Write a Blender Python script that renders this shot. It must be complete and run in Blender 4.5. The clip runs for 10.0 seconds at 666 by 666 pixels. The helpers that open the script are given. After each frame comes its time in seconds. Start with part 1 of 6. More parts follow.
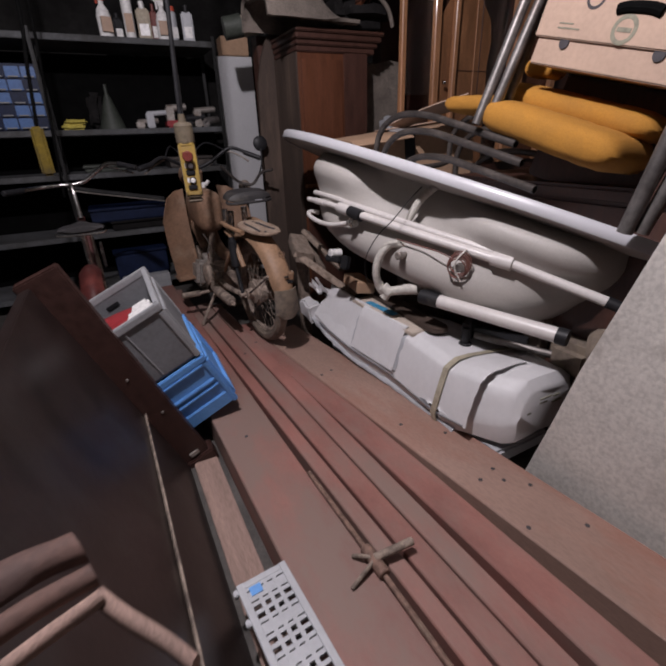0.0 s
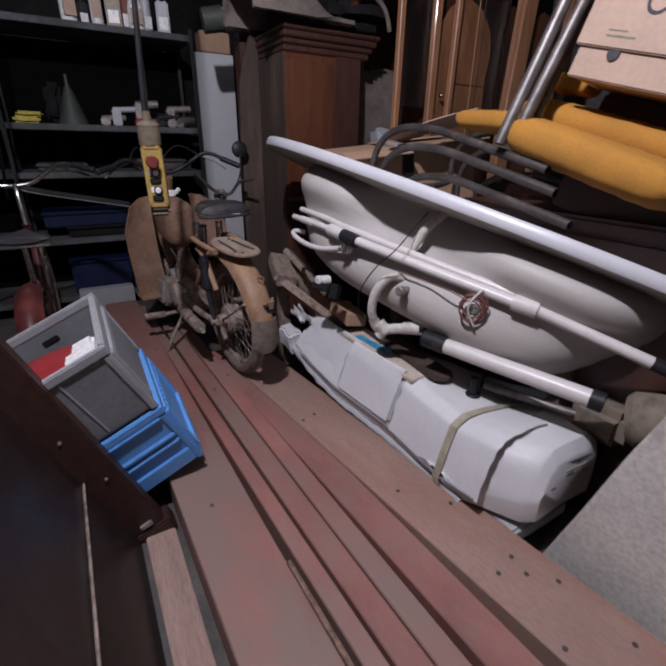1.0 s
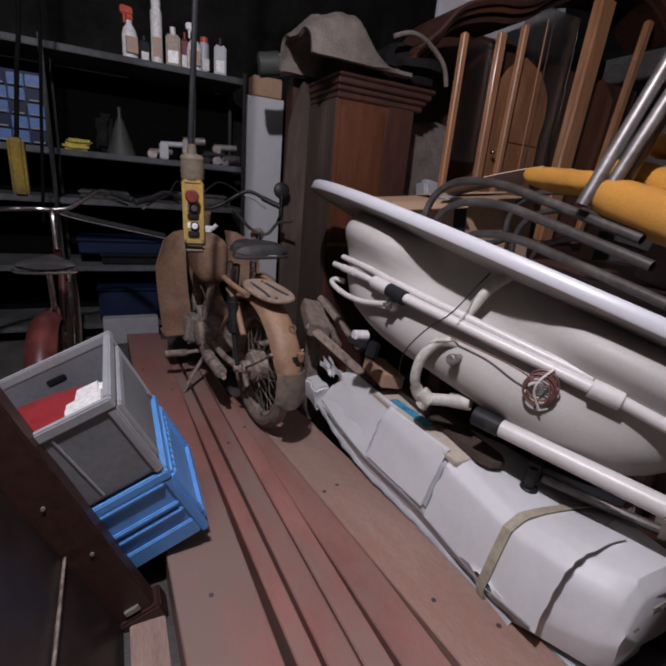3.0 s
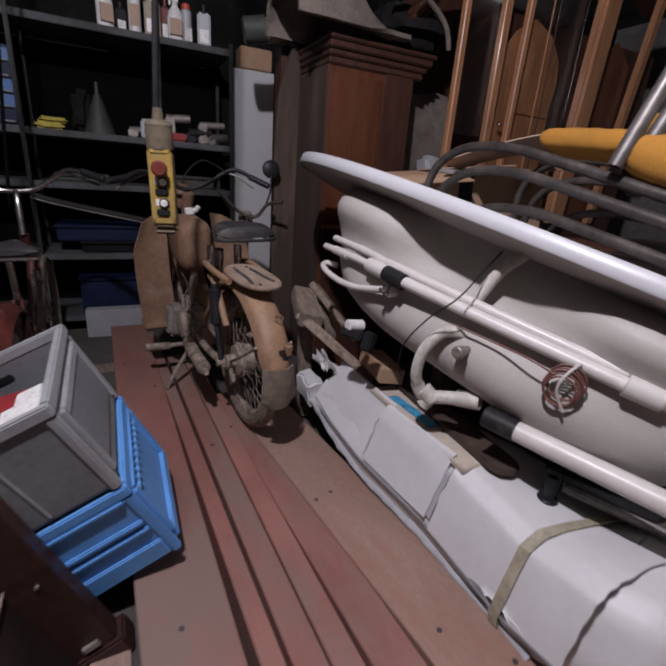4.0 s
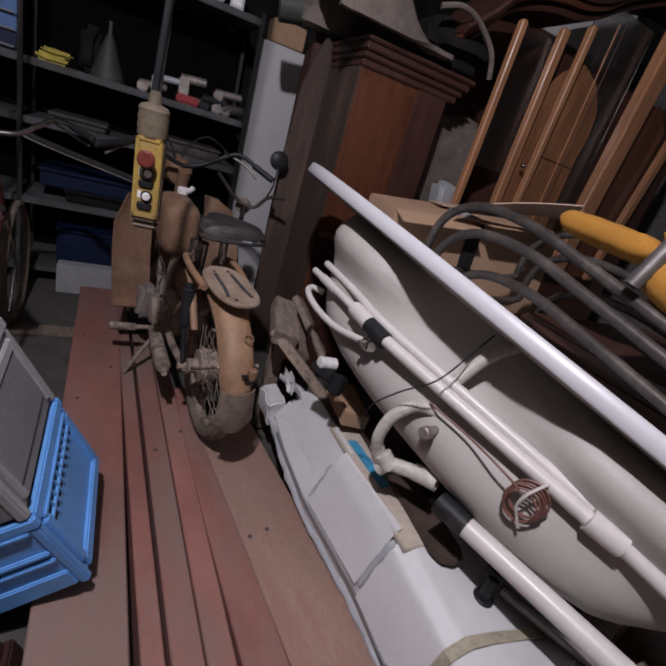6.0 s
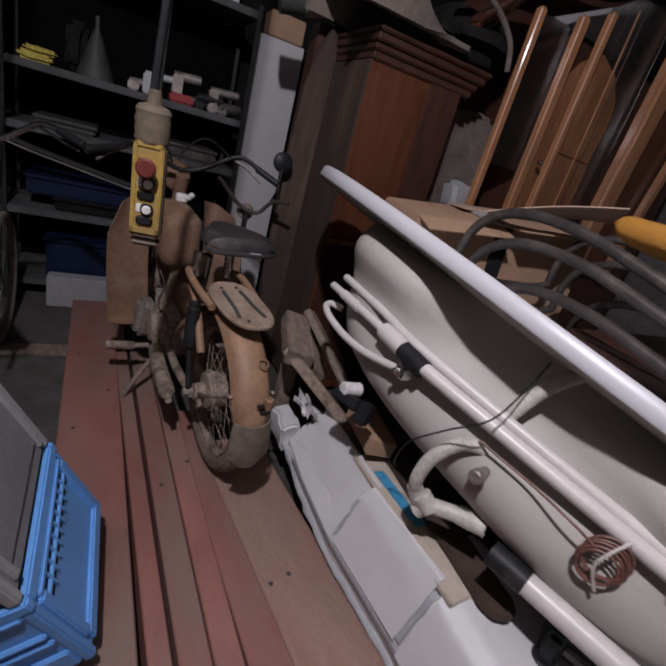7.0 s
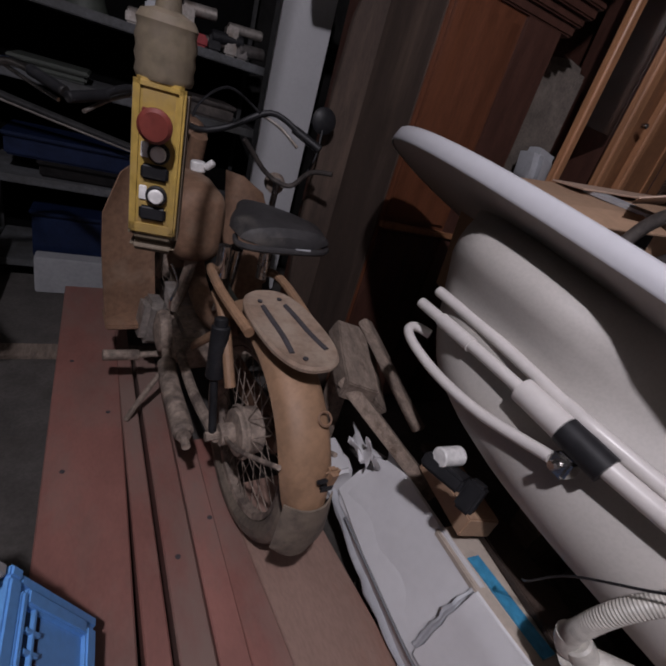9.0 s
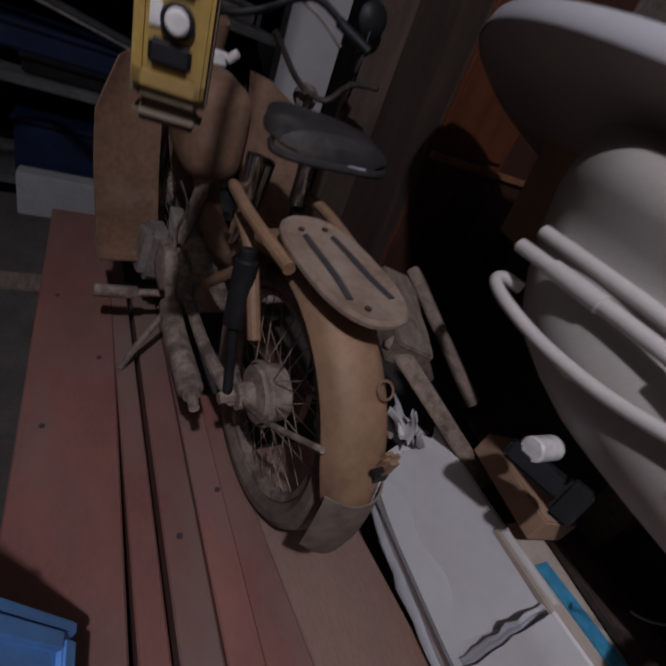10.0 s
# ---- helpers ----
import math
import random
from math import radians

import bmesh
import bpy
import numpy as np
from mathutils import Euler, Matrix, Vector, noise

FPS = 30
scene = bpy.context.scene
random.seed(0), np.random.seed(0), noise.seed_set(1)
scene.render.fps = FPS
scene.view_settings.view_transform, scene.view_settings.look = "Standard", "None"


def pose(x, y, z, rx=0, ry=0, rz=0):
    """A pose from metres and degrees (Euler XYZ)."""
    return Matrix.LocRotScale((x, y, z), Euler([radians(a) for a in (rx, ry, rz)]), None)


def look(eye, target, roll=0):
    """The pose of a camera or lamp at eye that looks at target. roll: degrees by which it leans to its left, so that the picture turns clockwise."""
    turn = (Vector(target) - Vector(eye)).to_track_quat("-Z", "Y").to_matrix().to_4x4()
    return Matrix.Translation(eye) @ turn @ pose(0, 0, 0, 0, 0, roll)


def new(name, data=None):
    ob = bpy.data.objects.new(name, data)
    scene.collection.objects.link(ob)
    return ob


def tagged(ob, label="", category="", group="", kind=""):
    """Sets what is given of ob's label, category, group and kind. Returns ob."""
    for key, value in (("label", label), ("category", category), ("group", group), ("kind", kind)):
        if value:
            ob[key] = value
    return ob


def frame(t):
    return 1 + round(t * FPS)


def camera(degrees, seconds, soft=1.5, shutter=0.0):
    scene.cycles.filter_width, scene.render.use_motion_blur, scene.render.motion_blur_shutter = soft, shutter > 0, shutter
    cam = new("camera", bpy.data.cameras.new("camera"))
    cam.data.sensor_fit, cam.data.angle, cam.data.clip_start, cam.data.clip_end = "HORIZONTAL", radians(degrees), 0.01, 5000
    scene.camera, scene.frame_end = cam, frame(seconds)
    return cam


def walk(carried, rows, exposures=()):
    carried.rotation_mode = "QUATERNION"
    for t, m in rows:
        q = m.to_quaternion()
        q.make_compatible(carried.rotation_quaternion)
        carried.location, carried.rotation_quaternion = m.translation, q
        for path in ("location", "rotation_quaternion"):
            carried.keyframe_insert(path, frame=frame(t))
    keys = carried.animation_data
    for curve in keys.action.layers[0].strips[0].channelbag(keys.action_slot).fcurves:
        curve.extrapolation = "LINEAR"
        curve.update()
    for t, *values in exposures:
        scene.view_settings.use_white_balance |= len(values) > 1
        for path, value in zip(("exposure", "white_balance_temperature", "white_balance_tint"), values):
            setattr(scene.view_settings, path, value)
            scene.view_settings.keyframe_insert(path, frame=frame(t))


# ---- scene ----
cam = camera(75.1, 10.0, soft=2.3, shutter=0.5)
PATH = [
    (0, (1.663, -0.714, 1.233), (2.478, 0.917, 0.412), -2.2),
    (0.5, (1.721, -0.594, 1.225), (2.594, 1.021, 0.433), -1.3),
    (1, (1.763, -0.403, 1.246), (2.692, 1.181, 0.453), 1.0),
    (1.5, (1.738, -0.344, 1.27), (2.69, 1.261, 0.551), 2.9),
    (2, (1.714, -0.322, 1.296), (2.63, 1.339, 0.662), 4.2),
    (2.5, (1.761, -0.237, 1.276), (2.64, 1.452, 0.663), 5.5),
    (4, (1.917, -0.056, 1.187), (2.779, 1.621, 0.519), 4.4),
    (4.5, (2.04, 0.1, 1.214), (2.886, 1.78, 0.535), 11.4),
    (5, (2.064, 0.086, 1.14), (2.917, 1.741, 0.408), 13.2),
    (5.5, (2.005, 0.058, 1.154), (2.903, 1.685, 0.414), 11.5),
    (6, (1.989, 0.088, 1.337), (2.92, 1.696, 0.598), 17.1),
    (7.5, (1.962, 0.425, 1.316), (2.918, 2.013, 0.567), 15.5),
    (8, (1.957, 0.595, 1.292), (2.867, 2.177, 0.474), 17.2),
    (8.5, (1.997, 0.706, 1.269), (2.937, 2.248, 0.41), 17.0),
    (9, (1.996, 0.76, 1.267), (2.942, 2.284, 0.383), 17.5),
    (9.5, (1.999, 0.849, 1.21), (2.956, 2.337, 0.276), 18.4),
    (10, (2.008, 0.976, 1.105), (2.979, 2.377, 0.06), 22.8),
]
walk(cam, [(t, look(eye, target, roll)) for t, eye, target, roll in PATH], exposures=[(0, 0.19, 6450, 10), (0.5, 0.18, 6100, 10), (1.5, 0.2, 5950, 10), (2.5, 0.2, 6100, 10), (4.0, 0.15, 6200, 10), (6.0, 0.06, 6250, 10), (8.0, -0.2, 6300, 10), (9.0, -0.29, 6200, 10), (10.0, -0.76, 6100, 10)])

# ---------------------------------------------------------------- world and light
world = bpy.data.worlds.new("world")
scene.world = world
world.use_nodes = True
world.node_tree.nodes["Background"].inputs["Color"].default_value = (0.55, 0.62, 0.75, 1)
world.node_tree.nodes["Background"].inputs["Strength"].default_value = 0.01
lamp_data = bpy.data.lights.new("ceiling_bulb", "POINT")
lamp_data.energy, lamp_data.shadow_soft_size, lamp_data.color = 196, 0.045, (1.0, 0.92, 0.98)
lamp = new("ceiling_bulb", lamp_data)
lamp.location = (1.6, 0.15, 2.8)


# ---------------------------------------------------------------- materials
def mat(name, base, rough=0.6, metal=0.0, vary=0.25, scale=14.0, stain=None, stain_at=0.62, bump=0.15, bump_scale=60.0,
        stretch=(1, 1, 1), coat=0.0, spread=0.0, fine=0.35, spec=0.5):
    m = bpy.data.materials.new(name)
    m.use_nodes = True
    nt = m.node_tree
    nodes, links = nt.nodes, nt.links
    bsdf = nodes["Principled BSDF"]
    tc = nodes.new("ShaderNodeTexCoord")
    mp = nodes.new("ShaderNodeMapping")
    mp.inputs["Scale"].default_value = stretch
    links.new(tc.outputs["Object"], mp.inputs["Vector"])
    info = nodes.new("ShaderNodeObjectInfo")
    add = nodes.new("ShaderNodeVectorMath")
    add.operation = "ADD"
    sc = nodes.new("ShaderNodeVectorMath")
    sc.operation = "SCALE"
    sc.inputs[0].default_value = (7.3, 3.1, 5.7)
    links.new(info.outputs["Random"], sc.inputs["Scale"])
    links.new(mp.outputs["Vector"], add.inputs[0])
    links.new(sc.outputs["Vector"], add.inputs[1])
    big = nodes.new("ShaderNodeTexNoise")
    big.inputs["Scale"].default_value, big.inputs["Detail"].default_value, big.inputs["Roughness"].default_value = scale, 6, 0.62
    links.new(add.outputs["Vector"], big.inputs["Vector"])
    small = nodes.new("ShaderNodeTexNoise")
    small.inputs["Scale"].default_value, small.inputs["Detail"].default_value = bump_scale, 5
    links.new(add.outputs["Vector"], small.inputs["Vector"])
    ramp = nodes.new("ShaderNodeValToRGB")
    lo = tuple(max(0.0, c * (1 - vary)) for c in base)
    hi = tuple(min(1.0, c * (1 + vary)) for c in base)
    ramp.color_ramp.elements[0].position, ramp.color_ramp.elements[0].color = 0.3, (*lo, 1)
    ramp.color_ramp.elements[1].position, ramp.color_ramp.elements[1].color = 0.7, (*hi, 1)
    links.new(big.outputs["Fac"], ramp.inputs["Fac"])
    colour = ramp.outputs["Color"]
    mul = nodes.new("ShaderNodeMix")
    mul.data_type, mul.blend_type = "RGBA", "MULTIPLY"
    mul.inputs["Factor"].default_value = fine
    links.new(colour, mul.inputs["A"])
    fr = nodes.new("ShaderNodeValToRGB")
    fr.color_ramp.elements[0].position, fr.color_ramp.elements[0].color = 0.35, (0.35, 0.35, 0.35, 1)
    fr.color_ramp.elements[1].position, fr.color_ramp.elements[1].color = 0.6, (1, 1, 1, 1)
    links.new(small.outputs["Fac"], fr.inputs["Fac"])
    links.new(fr.outputs["Color"], mul.inputs["B"])
    colour = mul.outputs["Result"]
    if stain:
        st = nodes.new("ShaderNodeTexNoise")
        st.inputs["Scale"].default_value, st.inputs["Detail"].default_value, st.inputs["Roughness"].default_value = scale * 0.45, 9, 0.7
        links.new(add.outputs["Vector"], st.inputs["Vector"])
        sr = nodes.new("ShaderNodeValToRGB")
        sr.color_ramp.elements[0].position, sr.color_ramp.elements[0].color = stain_at - 0.1, (0, 0, 0, 1)
        sr.color_ramp.elements[1].position, sr.color_ramp.elements[1].color = stain_at + 0.06, (1, 1, 1, 1)
        links.new(st.outputs["Fac"], sr.inputs["Fac"])
        mx = nodes.new("ShaderNodeMix")
        mx.data_type = "RGBA"
        links.new(sr.outputs["Color"], mx.inputs["Factor"])
        links.new(colour, mx.inputs["A"])
        mx.inputs["B"].default_value = (*stain, 1)
        colour = mx.outputs["Result"]
    if spread:
        hs = nodes.new("ShaderNodeHueSaturation")
        ma = nodes.new("ShaderNodeMapRange")
        ma.inputs["To Min"].default_value, ma.inputs["To Max"].default_value = 1 - spread, 1 + spread
        links.new(info.outputs["Random"], ma.inputs["Value"])
        links.new(ma.outputs["Result"], hs.inputs["Value"])
        links.new(colour, hs.inputs["Color"])
        colour = hs.outputs["Color"]
    links.new(colour, bsdf.inputs["Base Color"])
    rr = nodes.new("ShaderNodeMapRange")
    rr.inputs["To Min"].default_value, rr.inputs["To Max"].default_value = max(0.03, rough - 0.12), min(1, rough + 0.15)
    links.new(big.outputs["Fac"], rr.inputs["Value"])
    links.new(rr.outputs["Result"], bsdf.inputs["Roughness"])
    bsdf.inputs["Metallic"].default_value = metal
    bsdf.inputs["Specular IOR Level"].default_value = spec
    bsdf.inputs["Coat Weight"].default_value = coat
    bsdf.inputs["Coat Roughness"].default_value = 0.12
    if bump:
        bp = nodes.new("ShaderNodeBump")
        bp.inputs["Strength"].default_value, bp.inputs["Distance"].default_value = bump, 0.004
        links.new(small.outputs["Fac"], bp.inputs["Height"])
        links.new(bp.outputs["Normal"], bsdf.inputs["Normal"])
    return m


M_FLOOR = mat("dusty_concrete", (0.075, 0.068, 0.062), 0.9, vary=0.35, scale=5, stain=(0.04, 0.035, 0.03), bump=0.5, bump_scale=90)
# Near-black base carries the shade at the far end of the room.
M_WALL = mat("shade_dark_plaster", (0.013, 0.0125, 0.012), 0.95, vary=0.5, scale=3, stain=(0.012, 0.012, 0.012), bump=0.8, bump_scale=25, spec=0.08)
# Unseen walls and ceiling, kept paler to bounce fill light into the room.
M_PLASTER = mat("bounce_plaster", (0.26, 0.25, 0.235), 0.95, vary=0.25, scale=3, stain=(0.16, 0.15, 0.14), bump=0.6, bump_scale=25, spec=0.2)
M_CEIL = mat("bounce_ceiling", (0.13, 0.125, 0.115), 0.95, vary=0.4, scale=3, bump=0.5)
M_RED = mat("red_oxide_primer_steel", (0.255, 0.113, 0.092), 0.6, vary=0.3, scale=4, stain=(0.225, 0.150, 0.125), stain_at=0.54, bump=0.12, bump_scale=120,
            stretch=(1, 0.45, 1), spread=0.10, fine=0.12)
M_REDTAN = mat("faded_primer_steel", (0.31, 0.20, 0.158), 0.6, vary=0.2, scale=3, stain=(0.27, 0.115, 0.08), stain_at=0.6, bump=0.2, bump_scale=120,
               stretch=(1, 0.35, 1), fine=0.2)
M_RUST = mat("rusty_steel", (0.21, 0.13, 0.10), 0.8, 0.2, vary=0.4, scale=30, stain=(0.22, 0.16, 0.12), bump=0.5)
M_CARVED = mat("dull_carved_wood", (0.105, 0.058, 0.046), 0.8, vary=0.35, scale=22, bump=0.5, stain=(0.06, 0.035, 0.03), stain_at=0.58)
M_SAWN = mat("sawn_wood", (0.29, 0.195, 0.16), 0.8, vary=0.2, scale=6, stretch=(6, 0.6, 6), bump=0.3, bump_scale=50)
M_PALEBOARD = mat("pale_hardboard", (0.50, 0.43, 0.36), 0.8, vary=0.15, scale=7, bump=0.1, stain=(0.40, 0.34, 0.28), stain_at=0.62, fine=0.15)
M_PLANK = mat("brown_dusty_plank", (0.36, 0.24, 0.175), 0.85, vary=0.3, scale=8, stretch=(5, 1, 5), bump=0.4, stain=(0.16, 0.10, 0.075), spread=0.2)
M_OLDWOOD = mat("dusty_old_wood", (0.25, 0.195, 0.155), 0.9, vary=0.35, scale=10, stretch=(5, 1, 5), bump=0.5, stain=(0.10, 0.07, 0.05), spread=0.2)
M_BROWN = mat("dark_varnished_wood", (0.018, 0.011, 0.0098), 0.38, vary=0.5, scale=5, stretch=(1, 1, 1), bump=0.1, coat=0.0, stain=(0.026, 0.021, 0.02))
M_BROWNEDGE = mat("dark_red_wood_edge", (0.036, 0.0145, 0.011), 0.45, vary=0.3, scale=9, stretch=(4, 1, 4), bump=0.2)
M_MAHOG = mat("mahogany_veneer", (0.108, 0.037, 0.017), 0.42, vary=0.3, scale=3, stretch=(6, 6, 0.7), bump=0.08, coat=0.25, stain=(0.13, 0.045, 0.02))
M_MAHOGDARK = mat("dark_mahogany", (0.06, 0.024, 0.016), 0.5, vary=0.3, scale=5, stretch=(5, 5, 0.8), bump=0.12, coat=0.15)
M_PLANK = mat("brown_dusty_board", (0.06, 0.04, 0.03), 0.75, vary=0.3, scale=3, stretch=(4, 4, 0.6), bump=0.2, stain=(0.11, 0.075, 0.055))
M_OAK = mat("honey_brown_wood", (0.40, 0.195, 0.095), 0.4, vary=0.25, scale=4, stretch=(8, 8, 0.8), bump=0.08, coat=0.3)
M_VENEER = mat("pale_worn_veneer", (0.26, 0.12, 0.055), 0.5, vary=0.35, scale=5, stretch=(3, 3, 0.7), bump=0.1, stain=(0.16, 0.07, 0.035))
M_GLASS = mat("dusty_glass", (0.9, 0.9, 0.88), 0.18, vary=0.05, scale=9, bump=0.01)
M_GLASS.node_tree.nodes["Principled BSDF"].inputs["Transmission Weight"].default_value = 1.0
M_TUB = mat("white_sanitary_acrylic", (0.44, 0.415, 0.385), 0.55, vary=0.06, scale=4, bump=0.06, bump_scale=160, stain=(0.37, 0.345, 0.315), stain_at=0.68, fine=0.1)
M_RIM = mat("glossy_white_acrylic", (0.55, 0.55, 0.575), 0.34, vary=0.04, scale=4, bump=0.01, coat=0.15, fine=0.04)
M_PVC = mat("white_plastic_pipe", (0.62, 0.59, 0.565), 0.35, vary=0.06, scale=9, bump=0.02, stain=(0.55, 0.5, 0.45), stain_at=0.72, fine=0.08)
M_HOSE = mat("ivory_corrugated_hose", (0.58, 0.555, 0.50), 0.45, vary=0.1, scale=20, bump=0.05)
M_WHITEBOX = mat("white_coated_cardboard", (0.62, 0.615, 0.62), 0.5, vary=0.05, scale=4, bump=0.06, bump_scale=40, stain=(0.56, 0.54, 0.52), stain_at=0.7, fine=0.05)
M_TAPE = mat("yellowed_tape", (0.40, 0.36, 0.27), 0.35, vary=0.15, bump=0.05)
M_BLUETAPE = mat("blue_strip", (0.07, 0.33, 0.56), 0.4, vary=0.15, bump=0.03)
M_BLACK = mat("black_plastic", (0.016, 0.016, 0.018), 0.5, vary=0.3, bump=0.1, stain=(0.06, 0.054, 0.048), stain_at=0.66, spec=0.3)
M_YSLEEVE = mat("grimy_yellow_sleeve", (0.15, 0.105, 0.014), 0.7, vary=0.35, scale=14, bump=0.2, stain=(0.06, 0.045, 0.02), stain_at=0.58, spec=0.2)
M_RUBBER = mat("dusty_rubber", (0.15, 0.12, 0.094), 0.9, vary=0.35, scale=18, bump=0.3, stain=(0.2, 0.16, 0.12), stain_at=0.56)
M_TAN = mat("dusty_tan_paint", (0.30, 0.18, 0.105), 0.6, vary=0.18, scale=12, bump=0.15, stain=(0.24, 0.155, 0.10), stain_at=0.6, fine=0.25)
M_DUSTBROWN = mat("dusty_brown_paint", (0.20, 0.115, 0.07), 0.7, vary=0.2, scale=9, bump=0.2, stain=(0.26, 0.18, 0.125), stain_at=0.62)
M_DUSTMETAL = mat("dust_caked_metal", (0.32, 0.255, 0.205), 0.8, 0.1, vary=0.4, scale=26, bump=0.6, stain=(0.11, 0.085, 0.07), stain_at=0.55)
M_ALU = mat("dull_aluminium", (0.36, 0.33, 0.30), 0.55, 0.6, vary=0.25, scale=18, bump=0.2, stain=(0.2, 0.16, 0.13))
M_SEAT = mat("black_saddle_vinyl", (0.035, 0.033, 0.034), 0.5, vary=0.3, scale=9, bump=0.25, stain=(0.10, 0.09, 0.08), stain_at=0.66)
M_CHROME = mat("dull_chrome", (0.62, 0.60, 0.58), 0.22, 1.0, vary=0.15, scale=20, bump=0.05, stain=(0.25, 0.2, 0.17), stain_at=0.68)
M_STEELTUBE = mat("grey_tube_steel", (0.22, 0.205, 0.195), 0.45, 0.7, vary=0.2, scale=12, bump=0.05, stain=(0.12, 0.10, 0.09))
M_DARKTUBE = mat("dark_lacquered_tube", (0.07, 0.06, 0.055), 0.42, 0.3, vary=0.3, scale=14, bump=0.1, stain=(0.14, 0.12, 0.105), stain_at=0.6)
M_YELLOWFAB = mat("mustard_velour", (0.40, 0.185, 0.025), 0.9, vary=0.12, scale=10, bump=0.35, bump_scale=220, fine=0.2)
M_YELLOW = mat("yellow_control_plastic", (0.42, 0.285, 0.065), 0.5, vary=0.12, scale=16, bump=0.12, stain=(0.3, 0.21, 0.09), stain_at=0.6)
M_GREYRUB = mat("grimy_yellow_rubber", (0.15, 0.12, 0.078), 0.75, vary=0.3, scale=20, bump=0.25, stain=(0.14, 0.11, 0.08), stain_at=0.56)
M_REDKNOB = mat("faded_red_plastic", (0.15, 0.03, 0.022), 0.45, vary=0.2, bump=0.05)
M_WHITE = mat("white_plastic", (0.78, 0.77, 0.75), 0.4, vary=0.05, bump=0.02)
M_LGREY = mat("light_grey_plastic", (0.42, 0.43, 0.45), 0.45, vary=0.08, scale=8, bump=0.06, fine=0.12)
M_GREY = mat("grey_crate_plastic", (0.19, 0.195, 0.205), 0.5, vary=0.12, scale=8, bump=0.08, fine=0.2)
M_GREYIN = mat("pale_grey_crate_rim", (0.31, 0.315, 0.325), 0.5, vary=0.1, scale=8, bump=0.08, fine=0.15)
M_BLUE = mat("sky_blue_crate_plastic", (0.13, 0.33, 0.70), 0.42, vary=0.08, scale=8, bump=0.05, fine=0.12)
M_BLUEDARK = mat("blue_crate_recess", (0.05, 0.13, 0.33), 0.5, vary=0.1, scale=8, bump=0.05)
M_NAVY = mat("navy_plastic", (0.006, 0.013, 0.042), 0.5, vary=0.25, bump=0.05, spec=0.25)
M_REDBAG = mat("red_plastic_sheet", (0.30, 0.025, 0.03), 0.45, vary=0.2, scale=10, bump=0.2)
M_CONCRETE = mat("pale_cement_board", (0.70, 0.67, 0.62), 0.85, vary=0.14, scale=4, bump=0.35, bump_scale=70, stain=(0.27, 0.24, 0.21), stain_at=0.63, fine=0.3)
M_CARD = mat("brown_cardboard", (0.38, 0.245, 0.155), 0.85, vary=0.12, scale=7, bump=0.12, fine=0.15)
M_CARDPINK = mat("pale_printed_cardboard", (0.45, 0.32, 0.24), 0.75, vary=0.08, scale=7, bump=0.1, stain=(0.36, 0.25, 0.18), stain_at=0.68, fine=0.12)
M_SHELF = mat("grey_painted_shelf", (0.105, 0.108, 0.113), 0.65, vary=0.25, scale=6, bump=0.1, stain=(0.05, 0.05, 0.048), stain_at=0.55, spec=0.2)
M_POST = mat("dark_steel_upright", (0.04, 0.04, 0.04), 0.55, 0.3, vary=0.3, bump=0.1, spec=0.2)
M_PANEL = mat("white_lacquered_panel", (0.52, 0.52, 0.53), 0.4, vary=0.05, scale=3, bump=0.03, fine=0.06)
M_CLOTH = mat("grey_blanket", (0.15, 0.125, 0.105), 0.95, vary=0.3, scale=9, bump=0.6, bump_scale=110, stain=(0.24, 0.2, 0.17))
M_DARKCLOTH = mat("black_bag_cloth", (0.014, 0.013, 0.013), 0.85, vary=0.4, bump=0.3, spec=0.1)
M_YCLOTH = mat("yellow_rag", (0.48, 0.40, 0.08), 0.9, vary=0.2, scale=20, bump=0.5)
M_BIKERED = mat("dark_red_bicycle_paint", (0.07, 0.017, 0.015), 0.4, vary=0.2, bump=0.05, coat=0.5, stain=(0.12, 0.03, 0.025))
M_COPPER = mat("brown_cable", (0.17, 0.075, 0.06), 0.5, vary=0.2, bump=0.03)
M_WIRE = mat("white_wire", (0.6, 0.56, 0.52), 0.5, vary=0.1, bump=0.0)
M_GREEN = mat("dull_green_grey_plastic", (0.045, 0.052, 0.042), 0.6, vary=0.25, bump=0.15)
M_BEIGE = mat("beige_plastic", (0.36, 0.31, 0.23), 0.6, vary=0.2, bump=0.1)
M_ORANGE = mat("red_orange_plastic", (0.55, 0.09, 0.05), 0.45, vary=0.1, bump=0.02)
# Shade put into the colour, for the shelf back, hanging ropes and handle hole.
M_VOID = mat("shade_black", (0.004, 0.004, 0.004), 0.9, vary=0.4, bump=0.1, spec=0.05)
M_CARRIER = mat("dust_grey_brown_plate", (0.25, 0.175, 0.125), 0.8, vary=0.25, scale=14, bump=0.3, stain=(0.33, 0.26, 0.20), stain_at=0.6)
M_INK = mat("dark_print", (0.05, 0.045, 0.05), 0.7, vary=0.2, bump=0.0)
M_INKGREEN = mat("grey_green_print", (0.24, 0.23, 0.17), 0.8, vary=0.2, bump=0.0)


# ---------------------------------------------------------------- mesh helpers
def V(*a):
    return Vector(a)


def box(x0, x1, y0, y1, z0, z1, bev=0.004, seg=2):
    bm = bmesh.new()
    bmesh.ops.create_cube(bm, size=1)
    for v in bm.verts:
        v.co = ((x0 + x1) / 2 + v.co.x * (x1 - x0), (y0 + y1) / 2 + v.co.y * (y1 - y0), (z0 + z1) / 2 + v.co.z * (z1 - z0))
    if bev:
        bmesh.ops.bevel(bm, geom=list(bm.edges), offset=bev, segments=seg, affect="EDGES", clamp_overlap=True)
    return bm


